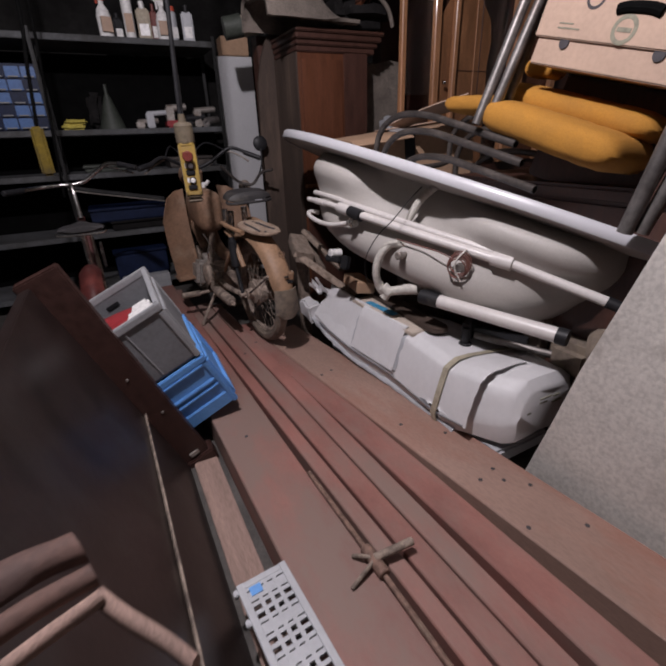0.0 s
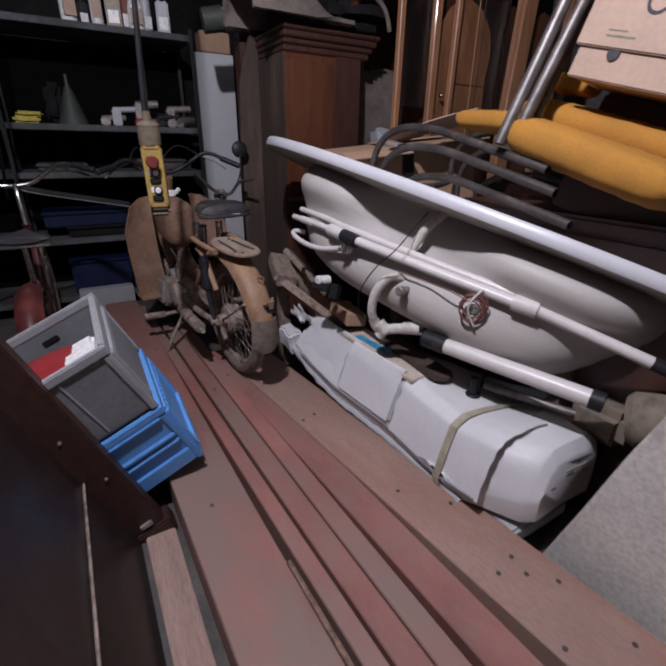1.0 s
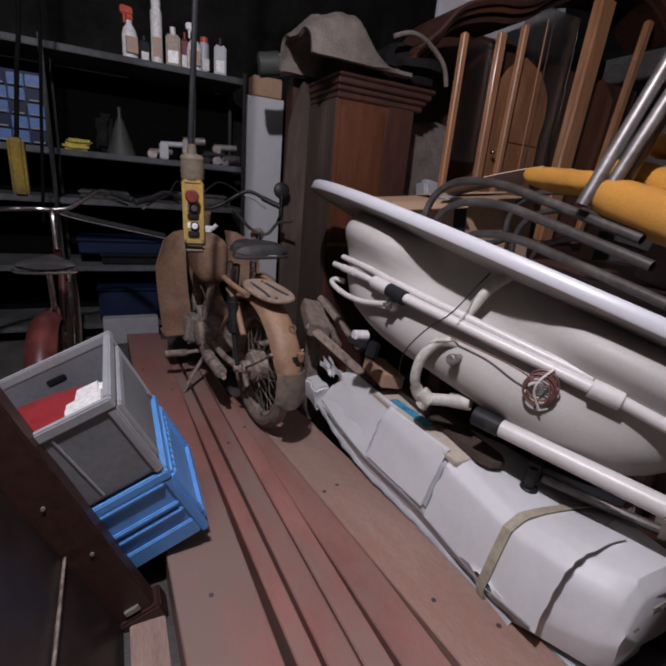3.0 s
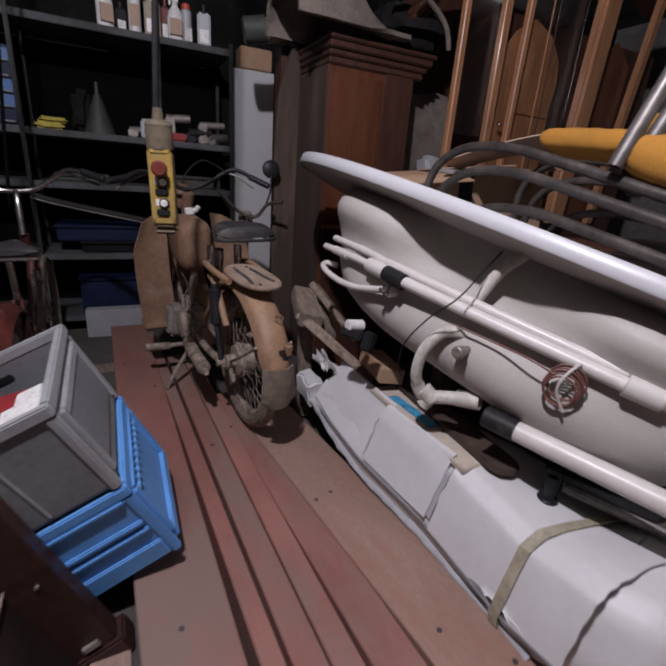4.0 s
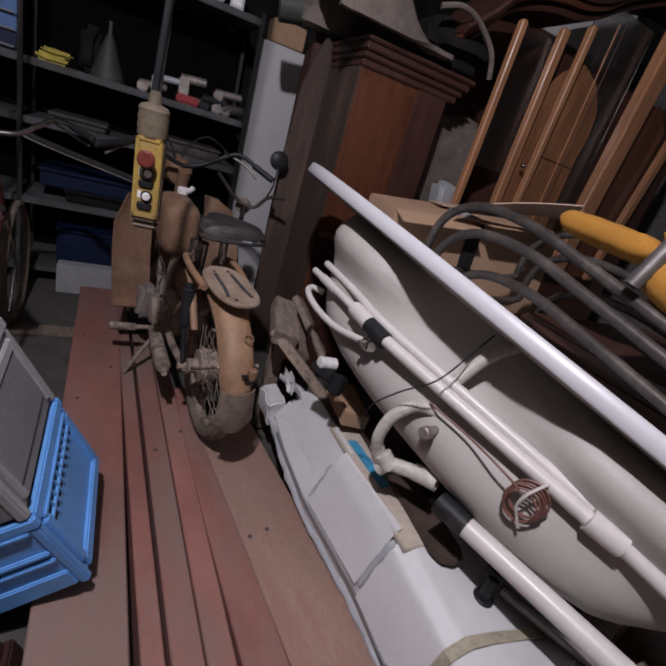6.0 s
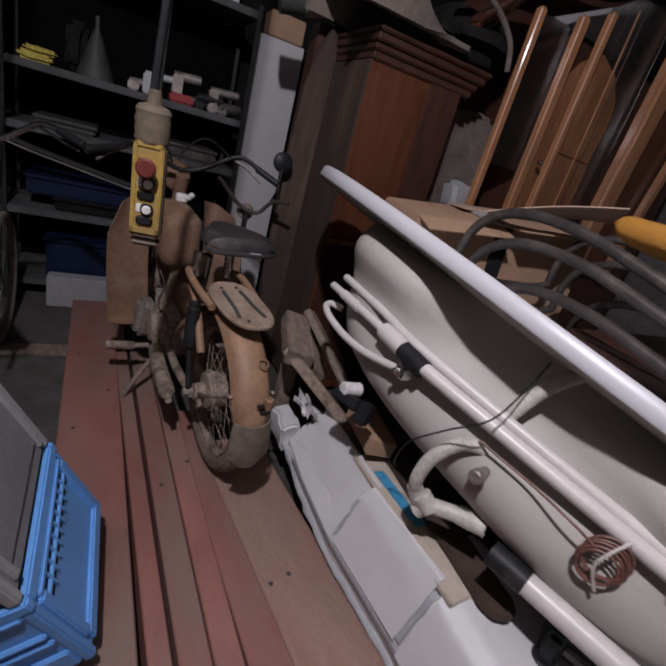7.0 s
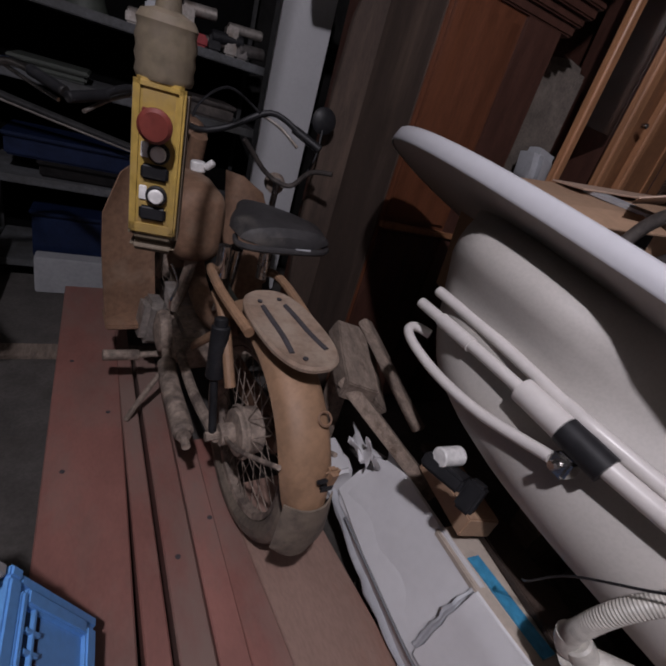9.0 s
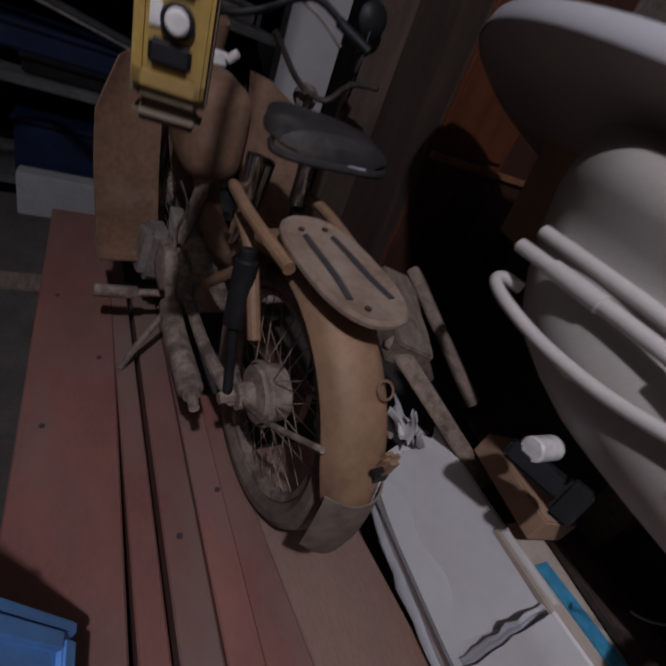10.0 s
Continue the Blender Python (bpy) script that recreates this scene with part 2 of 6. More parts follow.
def join(*bms):
    out = bmesh.new()
    for b in bms:
        me = bpy.data.meshes.new("tmp")
        b.to_mesh(me)
        b.free()
        out.from_mesh(me)
        bpy.data.meshes.remove(me)
    return out


def turned(bm, m):
    bmesh.ops.transform(bm, matrix=m, verts=bm.verts)
    return bm


def smooth_path(pts, n=6):
    pts = [Vector(p) for p in pts]
    if len(pts) < 3:
        return pts
    out = []
    for i in range(len(pts) - 1):
        a, b = pts[i], pts[i + 1]
        p, q = pts[max(i - 1, 0)], pts[min(i + 2, len(pts) - 1)]
        for k in range(n):
            t = k / n
            out.append(0.5 * ((2 * a) + (b - p) * t + (2 * p - 5 * a + 4 * b - q) * t * t + (3 * a - p - 3 * b + q) * t ** 3))
    out.append(pts[-1])
    return out


def tube(pts, r, sides=10, curve=True, n=6, hollow=False, ripple=0.0, flat=1.0):
    path = smooth_path(pts, n) if curve else [Vector(p) for p in pts]
    bm = bmesh.new()
    rings, up = [], None
    for i, p in enumerate(path):
        d = (path[min(i + 1, len(path) - 1)] - path[max(i - 1, 0)]).normalized()
        if up is None:
            up = d.orthogonal().normalized()
        up = (up - d * up.dot(d)).normalized()
        side = d.cross(up)
        rad = r[min(i, len(r) - 1)] if isinstance(r, (list, tuple)) else r
        if ripple and i % 2:
            rad *= 1 - ripple
        rings.append([bm.verts.new(p + rad * (math.cos(a) * up + flat * math.sin(a) * side)) for a in (2 * math.pi * k / sides for k in range(sides))])
    for a, b in zip(rings, rings[1:]):
        for k in range(sides):
            bm.faces.new((a[k], a[(k + 1) % sides], b[(k + 1) % sides], b[k]))
    if hollow:
        for ring in (rings[0], rings[-1]):
            c = sum((v.co for v in ring), Vector()) / sides
            nxt = path[1] - path[0] if ring is rings[0] else path[-2] - path[-1]
            inner = [bm.verts.new(c + (v.co - c) * 0.8) for v in ring]
            deep = [bm.verts.new(c + (v.co - c) * 0.78 + nxt.normalized() * min(0.05, nxt.length * 0.8)) for v in ring]
            for k in range(sides):
                j = (k + 1) % sides
                bm.faces.new((ring[k], ring[j], inner[j], inner[k]))
                bm.faces.new((inner[k], inner[j], deep[j], deep[k]))
            bm.faces.new(deep)
    else:
        bm.faces.new(rings[0])
        bm.faces.new(rings[-1])
    bmesh.ops.recalc_face_normals(bm, faces=bm.faces)
    return bm


def lathe(profile, sides=24, closed=True):
    bm = bmesh.new()
    rings = [[bm.verts.new((r * math.cos(a), r * math.sin(a), z)) for a in (2 * math.pi * k / sides for k in range(sides))] for r, z in profile]
    for a, b in zip(rings, rings[1:]):
        for k in range(sides):
            bm.faces.new((a[k], a[(k + 1) % sides], b[(k + 1) % sides], b[k]))
    if closed:
        bm.faces.new(rings[0])
        bm.faces.new(rings[-1])
    bmesh.ops.recalc_face_normals(bm, faces=bm.faces)
    return bm


def cyl(a, b, r, sides=16, bev=0.0):
    a, b = Vector(a), Vector(b)
    n = (b - a).length
    prof = [(r, 0), (r, n)] if not bev else [(r - bev, 0), (r, bev), (r, n - bev), (r - bev, n)]
    return turned(lathe(prof, sides), Matrix.Translation(a) @ (b - a).to_track_quat("Z", "Y").to_matrix().to_4x4())


def prism(outline, depth, bev=0.003, seg=2):
    """An outline in x and z, given depth along y."""
    bm = bmesh.new()
    f = bm.faces.new([bm.verts.new((x, 0, z)) for x, z in outline])
    ext = bmesh.ops.extrude_face_region(bm, geom=[f])
    bmesh.ops.translate(bm, vec=(0, depth, 0), verts=[g for g in ext["geom"] if isinstance(g, bmesh.types.BMVert)])
    bmesh.ops.recalc_face_normals(bm, faces=bm.faces)
    if bev:
        bmesh.ops.bevel(bm, geom=list(bm.edges), offset=bev, segments=seg, affect="EDGES", clamp_overlap=True)
    return bm


def loft(sections, cap=True):
    """A skin over rings of points, each with the same number."""
    bm = bmesh.new()
    rings = [[bm.verts.new(p) for p in s] for s in sections]
    n = len(rings[0])
    for a, b in zip(rings, rings[1:]):
        for k in range(n):
            bm.faces.new((a[k], a[(k + 1) % n], b[(k + 1) % n], b[k]))
    if cap:
        bm.faces.new(rings[0])
        bm.faces.new(rings[-1])
    bmesh.ops.recalc_face_normals(bm, faces=bm.faces)
    return bm


def sheet(fn, nu, nv, thick):
    """A curved sheet fn(u, v), u and v from 0 to 1, with thickness."""
    bm = bmesh.new()
    g = [[bm.verts.new(fn(i / nu, j / nv)) for j in range(nv + 1)] for i in range(nu + 1)]
    for i in range(nu):
        for j in range(nv):
            bm.faces.new((g[i][j], g[i + 1][j], g[i + 1][j + 1], g[i][j + 1]))
    bmesh.ops.recalc_face_normals(bm, faces=bm.faces)
    bmesh.ops.solidify(bm, geom=list(bm.faces), thickness=thick)
    bmesh.ops.recalc_face_normals(bm, faces=bm.faces)
    return bm


def roughen(bm, amount, scale=6.0, seed=0.0):
    for v in bm.verts:
        v.co += amount * noise.noise_vector(v.co * scale + Vector((seed, seed * 2, seed * 3)))
    return bm


def cut(bm, n=3):
    bmesh.ops.subdivide_edges(bm, edges=list(bm.edges), cuts=n, use_grid_fill=True)
    return bm


def mesh_of(name, bm, material, sharp=35):
    me = bpy.data.meshes.new(name)
    bmesh.ops.recalc_face_normals(bm, faces=bm.faces)
    for f in bm.faces:
        f.smooth = True
    bm.to_mesh(me)
    bm.free()
    me.set_sharp_from_angle(angle=radians(sharp))
    me.materials.append(material)
    return me


def part(name, bm, material, parent, label="", sharp=35):
    ob = new(name, mesh_of(name, bm, material, sharp))
    ob.parent = parent
    if label:
        tagged(ob, label)
    return ob


def thing(name, label, category, m=None, group=""):
    ob = new(name)
    ob.empty_display_size = 0.05
    if m is not None:
        ob.matrix_basis = m
    return tagged(ob, label, category, group)


def single(name, bm, material, label, category, m=None, group="", kind="", sharp=35):
    ob = new(name, mesh_of(name, bm, material, sharp))
    if m is not None:
        ob.matrix_basis = m
    return tagged(ob, label, category, group, kind)


def setting(name, bm, material, label):
    return single(name, bm, material, label, "structure", kind="structure")


# ---------------------------------------------------------------- the room
setting("floor", box(-3.0, 7.5, -4.0, 4.2, -0.12, 0.0, 0), M_FLOOR, "dusty grey concrete floor of the storeroom")
setting("wall_back", roughen(cut(box(-3.0, 7.5, 4.0, 4.2, 0.0, 3.1, 0), 5), 0.02, 2), M_WALL, "rough plastered back wall, near black for the shade there")
# Side walls, front wall and ceiling stay out of view, as reflectors.
setting("wall_left", box(-3.2, -3.0, -4.0, 4.2, 0.0, 3.1, 0), M_PLASTER, "unseen side wall, paler to bounce fill light")
setting("wall_right", box(7.5, 7.7, -4.0, 4.2, 0.0, 3.1, 0), M_PLASTER, "unseen side wall, paler to bounce fill light")
setting("wall_front", box(-3.2, 7.7, -4.2, -4.0, 0.0, 3.1, 0), M_PLASTER, "unseen wall behind the camera, paler to bounce fill light")
setting("ceiling", box(-3.2, 7.7, -4.2, 4.2, 3.1, 3.25, 0), M_CEIL, "unseen ceiling, lightened to bounce fill light")

# ---------------------------------------------------------------- steel beams on the floor
def channel_beam(width, height, length, flange=0.012, web_top=True):
    """A channel laid with its web up: web and two flanges as one rolled section."""
    w, h, t = width / 2, height, flange
    outline = [(-w, 0), (-w, h - 0.004), (-w + 0.004, h), (w - 0.004, h), (w, h - 0.004), (w, 0), (w - t, 0), (w - t, h - t), (-w + t, h - t), (-w + t, 0)]
    return turned(prism(outline, length, 0), Matrix.Translation((0, 0, 0)))


def beam(left, at_y, width, y0, y1, top, material, label, skew=0.0, holes=()):
    """A beam whose left edge passes x = left at y = at_y, turned by skew degrees; holes are given in the room."""
    turn = radians(skew)
    cx = left + width / 2 - math.tan(turn) * (y0 - at_y)
    t = thing("steel_beam", label, "steel beam", pose(cx, y0, 0, 0, 0, skew), "painted steel beams on the floor")
    part("section", channel_beam(width, top, y1 - y0), material, t)
    for hx, hy in holes:
        dx, dy = hx - cx, hy - y0
        lx, ly = dx * math.cos(turn) + dy * math.sin(turn), dy * math.cos(turn) - dx * math.sin(turn)
        part("bolt_hole", cyl((lx, ly, top - 0.001), (lx, ly, top + 0.0012), 0.0075, 10), M_INK, t)
    return t


beam(1.887, 0.65, 0.218, -2.2, 3.1, 0.13, M_RED, "wide red-primed steel channel beam lying on the floor", skew=1.3, holes=((1.91, 1.84), (2.03, 2.1), (1.98, 0.75), (1.9, 2.42)))
beam(2.131, 0.65, 0.055, -2.2, 2.95, 0.125, M_RED, "narrow red-primed steel bar lying between wider beams", skew=2.3)
beam(2.199, 0.65, 0.078, -2.2, 2.5, 0.124, M_RED, "narrow dusty brown-red steel channel beam", skew=2.2, holes=((2.2, 1.5),))
beam(2.280, 0.65, 0.070, -2.2, 2.4, 0.131, M_RED, "narrow red-primed steel channel beam with dusty top", skew=2.2, holes=((2.30, 1.6),))
beam(2.366, 0.65, 0.118, -2.2, 1.95, 0.120, M_RED, "scuffed red steel channel beam with grey bare patches", skew=3.6)
beam(2.484, 0.65, 0.245, -1.6, 1.74, 0.13, M_REDTAN, "faded tan-red steel channel beam with bolt holes, lying askew", skew=6.5,
     holes=((2.57, 0.499), (2.692, 0.365), (2.622, 0.101), (2.468, 1.045), (2.532, 1.064), (2.70, 0.12), (2.69, 0.06), (2.75, 0.0), (2.60, -0.12), (2.76, -0.2)))
single("timber_plank", roughen(cut(box(1.768, 1.862, -2.2, 0.835, 0.0, 0.02, 0.004), 2), 0.002, 4), M_SAWN, "pale sawn timber plank beside the red beams", "plank")
single("timber_bearer", box(1.5, 2.9, 2.62, 2.72, 0.0, 0.02, 0.003), M_OLDWOOD, "flat wooden bearer under the beams", "plank")

# rod with a tap in the slot
rod = thing("rusty_rod", "thin rusty rod with a tee handle lying on the beams", "rod")
part("shaft", tube([(2.112, 0.42, 0.140), (2.122, 0.10, 0.141), (2.130, -0.3, 0.142), (2.14, -0.9, 0.142)], 0.008, 8), M_RUST, rod)
part("collar", cyl((2.122, 0.05, 0.146), (2.126, -0.05, 0.146), 0.018, 12, 0.003), M_RUST, rod)
part("tee_handle", join(cyl((2.122, 0.0, 0.158), (2.246, -0.01, 0.166), 0.012, 12, 0.003), tube([(2.08, 0.05, 0.138), (2.10, 0.025, 0.152), (2.126, 0.0, 0.158)], 0.006, 8),
     tube([(2.03, -0.035, 0.137), (2.075, -0.02, 0.15), (2.126, 0.0, 0.155)], 0.006, 8)), M_DUSTMETAL, rod, "pale worn metal tee handle")

# ---------------------------------------------------------------- perforated grey lid
lid = thing("perforated_lid", "light grey perforated plastic crate side lying on the beams", "crate panel", pose(1.829, 0.122, 0.133, 1.0, -1, 4))
def lattice(w, l, cols, rows, bar, thick, gap_edge=0.02):
    bms = [box(-w / 2, w / 2, -gap_edge, 0, 0, thick, 0.002, 1), box(-w / 2, w / 2, -l, -l + gap_edge, 0, thick, 0.002, 1),
           box(-w / 2, -w / 2 + gap_edge, -l, 0, 0, thick * 1.2, 0.002, 1), box(w / 2 - gap_edge, w / 2, -l, 0, 0, thick * 1.2, 0.002, 1)]
    for i in range(1, cols):
        x = -w / 2 + gap_edge + (w - 2 * gap_edge) * i / cols
        bms.append(box(x - bar / 2, x + bar / 2, -l, 0, 0.001, thick - 0.001, 0))
    for j in range(1, rows):
        y = -l + l * j / rows
        b = bar * (2.6 if j % 4 == 0 else 1)
        bms.append(box(-w / 2, w / 2, y - b / 2, y + b / 2, 0.0015, thick - 0.0015, 0))
    return join(*bms)
part("lattice", lattice(0.145, 0.62, 4, 26, 0.011, 0.012), M_LGREY, lid)
part("label_plate", box(-0.045, -0.012, -0.05, -0.024, 0.0125, 0.014, 0), M_BLUE, lid, "small blue label")
part("clip", box(-0.085, -0.072, -0.03, -0.01, 0, 0.016, 0.003), M_LGREY, lid)
part("clip", box(-0.085, -0.072, -0.12, -0.10, 0, 0.016, 0.003), M_LGREY, lid)

# ---------------------------------------------------------------- dark leaning wardrobe panel
LEAN = 22.0
ward = thing("wardrobe_side", "dark brown varnished wardrobe side leaning beside the beams", "furniture panel", pose(1.846, 0.888, 0.0, 0, -LEAN, 0))
part("panel", roughen(cut(box(-0.125, -0.088, -2.9, -0.045, 0.03, 0.95, 0.003), 3), 0.0015, 3), M_BROWN, ward)
part("edge_board", box(-0.13, 0.012, -0.045, 0.012, 0.03, 0.97, 0.005), M_BROWNEDGE, ward, "dark red-brown end board")
part("metal_strip", tube([(-0.083, -0.05, 0.36), (-0.082, -0.5, 0.353), (-0.083, -0.95, 0.345), (-0.083, -1.6, 0.335)], 0.008, 8, flat=0.5), M_DUSTMETAL, ward, "tarnished metal strip")
part("foot_block", box(-0.09, 0.03, -0.06, 0.02, 0.0, 0.06, 0.006), M_BROWNEDGE, ward)
part("bracket", box(-0.06, -0.02, -0.054, -0.044, 0.075, 0.094, 0.002), M_ALU, ward)
part("nail_head", cyl((-0.03, -0.046, 0.33), (-0.03, -0.051, 0.33), 0.005, 8), M_ALU, ward)
part("nail_head", cyl((-0.05, -0.046, 0.52), (-0.05, -0.051, 0.52), 0.005, 8), M_ALU, ward)
part("back_brace", box(-0.33, -0.13, -2.2, -0.3, 0.02, 0.06, 0.004), M_BROWNEDGE, ward)

# carved wooden mouldings lying on its top
def moulding(a, b, width, thick, wave, name, label, material):
    a, b = Vector(a), Vector(b)
    d = b - a
    n = 16
    secs = []
    side = d.cross(Vector((0, 0, 1))).normalized()
    for i in range(n + 1):
        t = i / n
        c = a + d * t + side * wave * math.sin(t * 7.0) + Vector((0, 0, wave * 0.6 * math.sin(t * 9 + 1)))
        w = width * (1 + 40 * wave * (0.25 * math.sin(t * 5 + 0.5) + 0.25 * math.sin(t * 19)))
        secs.append([c + side * (w * 0.5 * math.cos(q)) + Vector((0, 0, thick * 0.5 * math.sin(q))) for q in (2 * math.pi * k / 12 for k in range(12))])
    return single(name, loft(secs), material, label, "wood moulding")
moulding((1.335, -0.365, 0.826), (1.555, -0.27, 0.831), 0.046, 0.036, 0.008, "carved_moulding", "carved brown wooden moulding on the leaning panel", M_CARVED)
moulding((1.356, -0.39, 0.826), (1.568, -0.307, 0.817), 0.026, 0.026, 0.003, "carved_moulding", "worn edge moulding of carved wood", M_CARVED)
moulding((1.377, -0.419, 0.809), (1.573, -0.327, 0.802), 0.016, 0.02, 0.001, "wood_batten", "narrow pale wooden slat on the leaning panel", M_SAWN)
moulding((1.569, -0.323, 0.799), (1.645, -0.392, 0.725), 0.018, 0.02, 0.001, "wood_batten", "narrow pale wooden slat with a mitred end", M_SAWN)

# ---------------------------------------------------------------- two tipped crates
CRATE_DEPTH, CRATE_UP = Vector((0.0, 0.994, 0.108)), Vector((-0.434, -0.097, 0.893)).normalized()
CRATE_SIDE = CRATE_DEPTH.cross(CRATE_UP).normalized()
CRATE = Matrix.Translation((2.006, 0.93, 0.205)) @ Matrix((CRATE_SIDE, CRATE_DEPTH, CRATE_UP)).transposed().to_4x4() @ Matrix.Diagonal((0.95, 0.867, 1.035, 1.0))
def crate(name, label, m, shell, inside, trim, h, extra=True):
    c = thing(name, label, "crate", m, "stacked plastic crates")
    W, D, t = 0.42, 0.45, 0.012
    part("wall", box(-W, 0, 0, t, 0.012, h - 0.02, 0.003), shell, c)
    part("wall", box(-W, 0, D - t, D, 0.012, h - 0.02, 0.003), shell, c)
    part("wall", box(-t, 0, t, D - t, 0.012, h - 0.02, 0.003), shell, c)
    part("wall", box(-W, -W + t, t, D - t, 0.012, h - 0.02, 0.003), shell, c)
    part("base", box(-W + 0.01, -0.01, 0.01, D - 0.01, 0.0, 0.012, 0.002), shell, c)
    r = 0.014
    part("rim", join(box(-W - 0.008, 0.008, -0.008, r, h - 0.03, h, 0.004), box(-W - 0.008, 0.008, D - r, D + 0.008, h - 0.03, h, 0.004),
                     box(-r, 0.008, r, D - r, h - 0.03, h, 0.004), box(-W - 0.008, -W + r, r, D - r, h - 0.03, h, 0.004)), trim, c)
    for x in (-W - 0.004, -0.022):
        for y in (-0.006, D - 0.02):
            part("corner_post", box(x, x + 0.026, y, y + 0.026, 0.0, h - 0.03, 0.005), trim, c)
    return c

blue = crate("blue_crate", "sky-blue plastic folding crate tipped against the beams", CRATE, M_BLUE, M_BLUEDARK, M_BLUE, 0.28)
for z0, z1 in ((0.014, 0.075), (0.12, 0.135), (0.15, 0.165), (0.235, 0.25)):
    part("rib", box(-0.40, -0.02, -0.012, 0.002, z0, z1, 0.004), M_BLUE, blue)
for z0, z1 in ((0.016, 0.05), (0.235, 0.25)):
    part("rib", box(-0.004, 0.012, 0.03, 0.42, z0, z1, 0.004), M_BLUE, blue)
for y0, y1 in ((0.02, 0.05), (0.40, 0.43)):
    part("rib", box(-0.004, 0.012, y0, y1, 0.05, 0.236, 0.004), M_BLUE, blue)
for j in range(9):
    part("vent_bar", box(0.0, 0.009, 0.085 + j * 0.034, 0.093 + j * 0.034, 0.19, 0.228, 0.001, 1), M_BLUE, blue)
part("vent_bar", box(0.0, 0.0095, 0.05, 0.40, 0.205, 0.212, 0.001, 1), M_BLUE, blue)
part("vent_recess", box(-0.002, 0.0025, 0.055, 0.395, 0.186, 0.231, 0), M_NAVY, blue)
grey = crate("grey_crate", "grey plastic folding crate holding red and white sheets", CRATE @ pose(0, 0, 0.284), M_GREY, M_GREY, M_GREYIN, 0.27)
part("side_window", box(-0.001, 0.006, 0.05, 0.40, 0.05, 0.2, 0.004), M_GREY, grey)
part("side_frame", join(box(-0.002, 0.010, 0.028, 0.05, 0.03, 0.225, 0.003), box(-0.002, 0.010, 0.40, 0.422, 0.03, 0.225, 0.003), box(-0.002, 0.010, 0.05, 0.40, 0.2, 0.225, 0.003)), M_GREYIN, grey)
part("hinge_line", box(-0.165, -0.16, -0.004, 0.002, 0.02, 0.235, 0), M_GREYIN, grey)
part("handle_slot", box(-0.24, -0.18, 0.434, 0.441, 0.19, 0.21, 0.003), M_BLACK, grey)
single("red_sheet", sheet(lambda u, v: V(-0.40 + 0.28 * u, 0.03 + 0.30 * v, 0.215 + 0.03 * math.sin(2 * u + v) - 0.03 * v), 10, 8, 0.003), M_REDBAG,
       "crumpled red plastic sheet inside the grey crate", "plastic sheet", CRATE @ pose(0, 0, 0.284))
single("white_holder", join(box(-0.14, -0.02, 0.03, 0.14, 0.18, 0.245, 0.012), box(-0.12, -0.04, 0.14, 0.22, 0.18, 0.235, 0.01)), M_WHITE, "white plastic holder inside the grey crate", "container",
       CRATE @ pose(0, 0, 0.284))
single("prop_block", box(1.42, 1.60, 0.95, 1.3, 0.0, 0.05, 0.006), M_OLDWOOD, "old wooden block under the tipped crates", "wood block")

# ---------------------------------------------------------------- bathtub
TUB = Matrix(((0.2874, 0.8733, 0.3924, 2.7943), (-0.9331, 0.3489, -0.0911, 0.6543), (-0.2163, -0.34, 0.9153, 1.1162), (0, 0, 0, 1)))
tub_parts = thing("bathtub", "white acrylic bathtub tilted on blocks with its outside showing", "bathtub", TUB.normalized())
A, B, PW = 1.198, 0.517, 2.385
def sup(a, b, q, p=PW):
    c, s = math.cos(q), math.sin(q)
    return a * math.copysign(abs(c) ** (2 / p), c), b * math.copysign(abs(s) ** (2 / p), s)
NQ = 96
def ring_of(a, b, cx, cy, z, p=PW, bump=0.0):
    out = []
    for k in range(NQ):
        x, y = sup(a, b, 2 * math.pi * k / NQ, p)
        x, y = x + cx, y + cy
        if bump and y < cy:
            y -= bump * (math.exp(-((x + 0.62) / 0.24) ** 4) + 1.1 * math.exp(-((x - 0.40) / 0.30) ** 4))
        out.append((x, y, z))
    return out
RX = -0.08
rim_secs = [ring_of(A - 0.004, B - 0.004, RX, B, -0.042), ring_of(A, B, RX, B, -0.038), ring_of(A, B, RX, B, -0.006), ring_of(A - 0.006, B - 0.006, RX, B, 0.0),
            ring_of(A - 0.07, B - 0.055, RX, B, 0.0), ring_of(A - 0.085, B - 0.07, RX, B, -0.01), ring_of(0.74, 0.30, -0.08, B, -0.028), ring_of(0.56, 0.25, -0.10, B, -0.24),
            ring_of(0.42, 0.19, -0.10, B, -0.38), ring_of(0.32, 0.13, -0.10, B, -0.40)]
part("rim", loft(rim_secs[:6], cap=False), M_RIM, tub_parts, "glossy white rim", sharp=50)
part("basin", loft(rim_secs[5:]), M_RIM, tub_parts)
def hull_ring(left, right, near, far, z, p=3.2, bump=0.0):
    return ring_of((right - left) / 2, (far - near) / 2, (left + right) / 2, (near + far) / 2, z, p, bump)
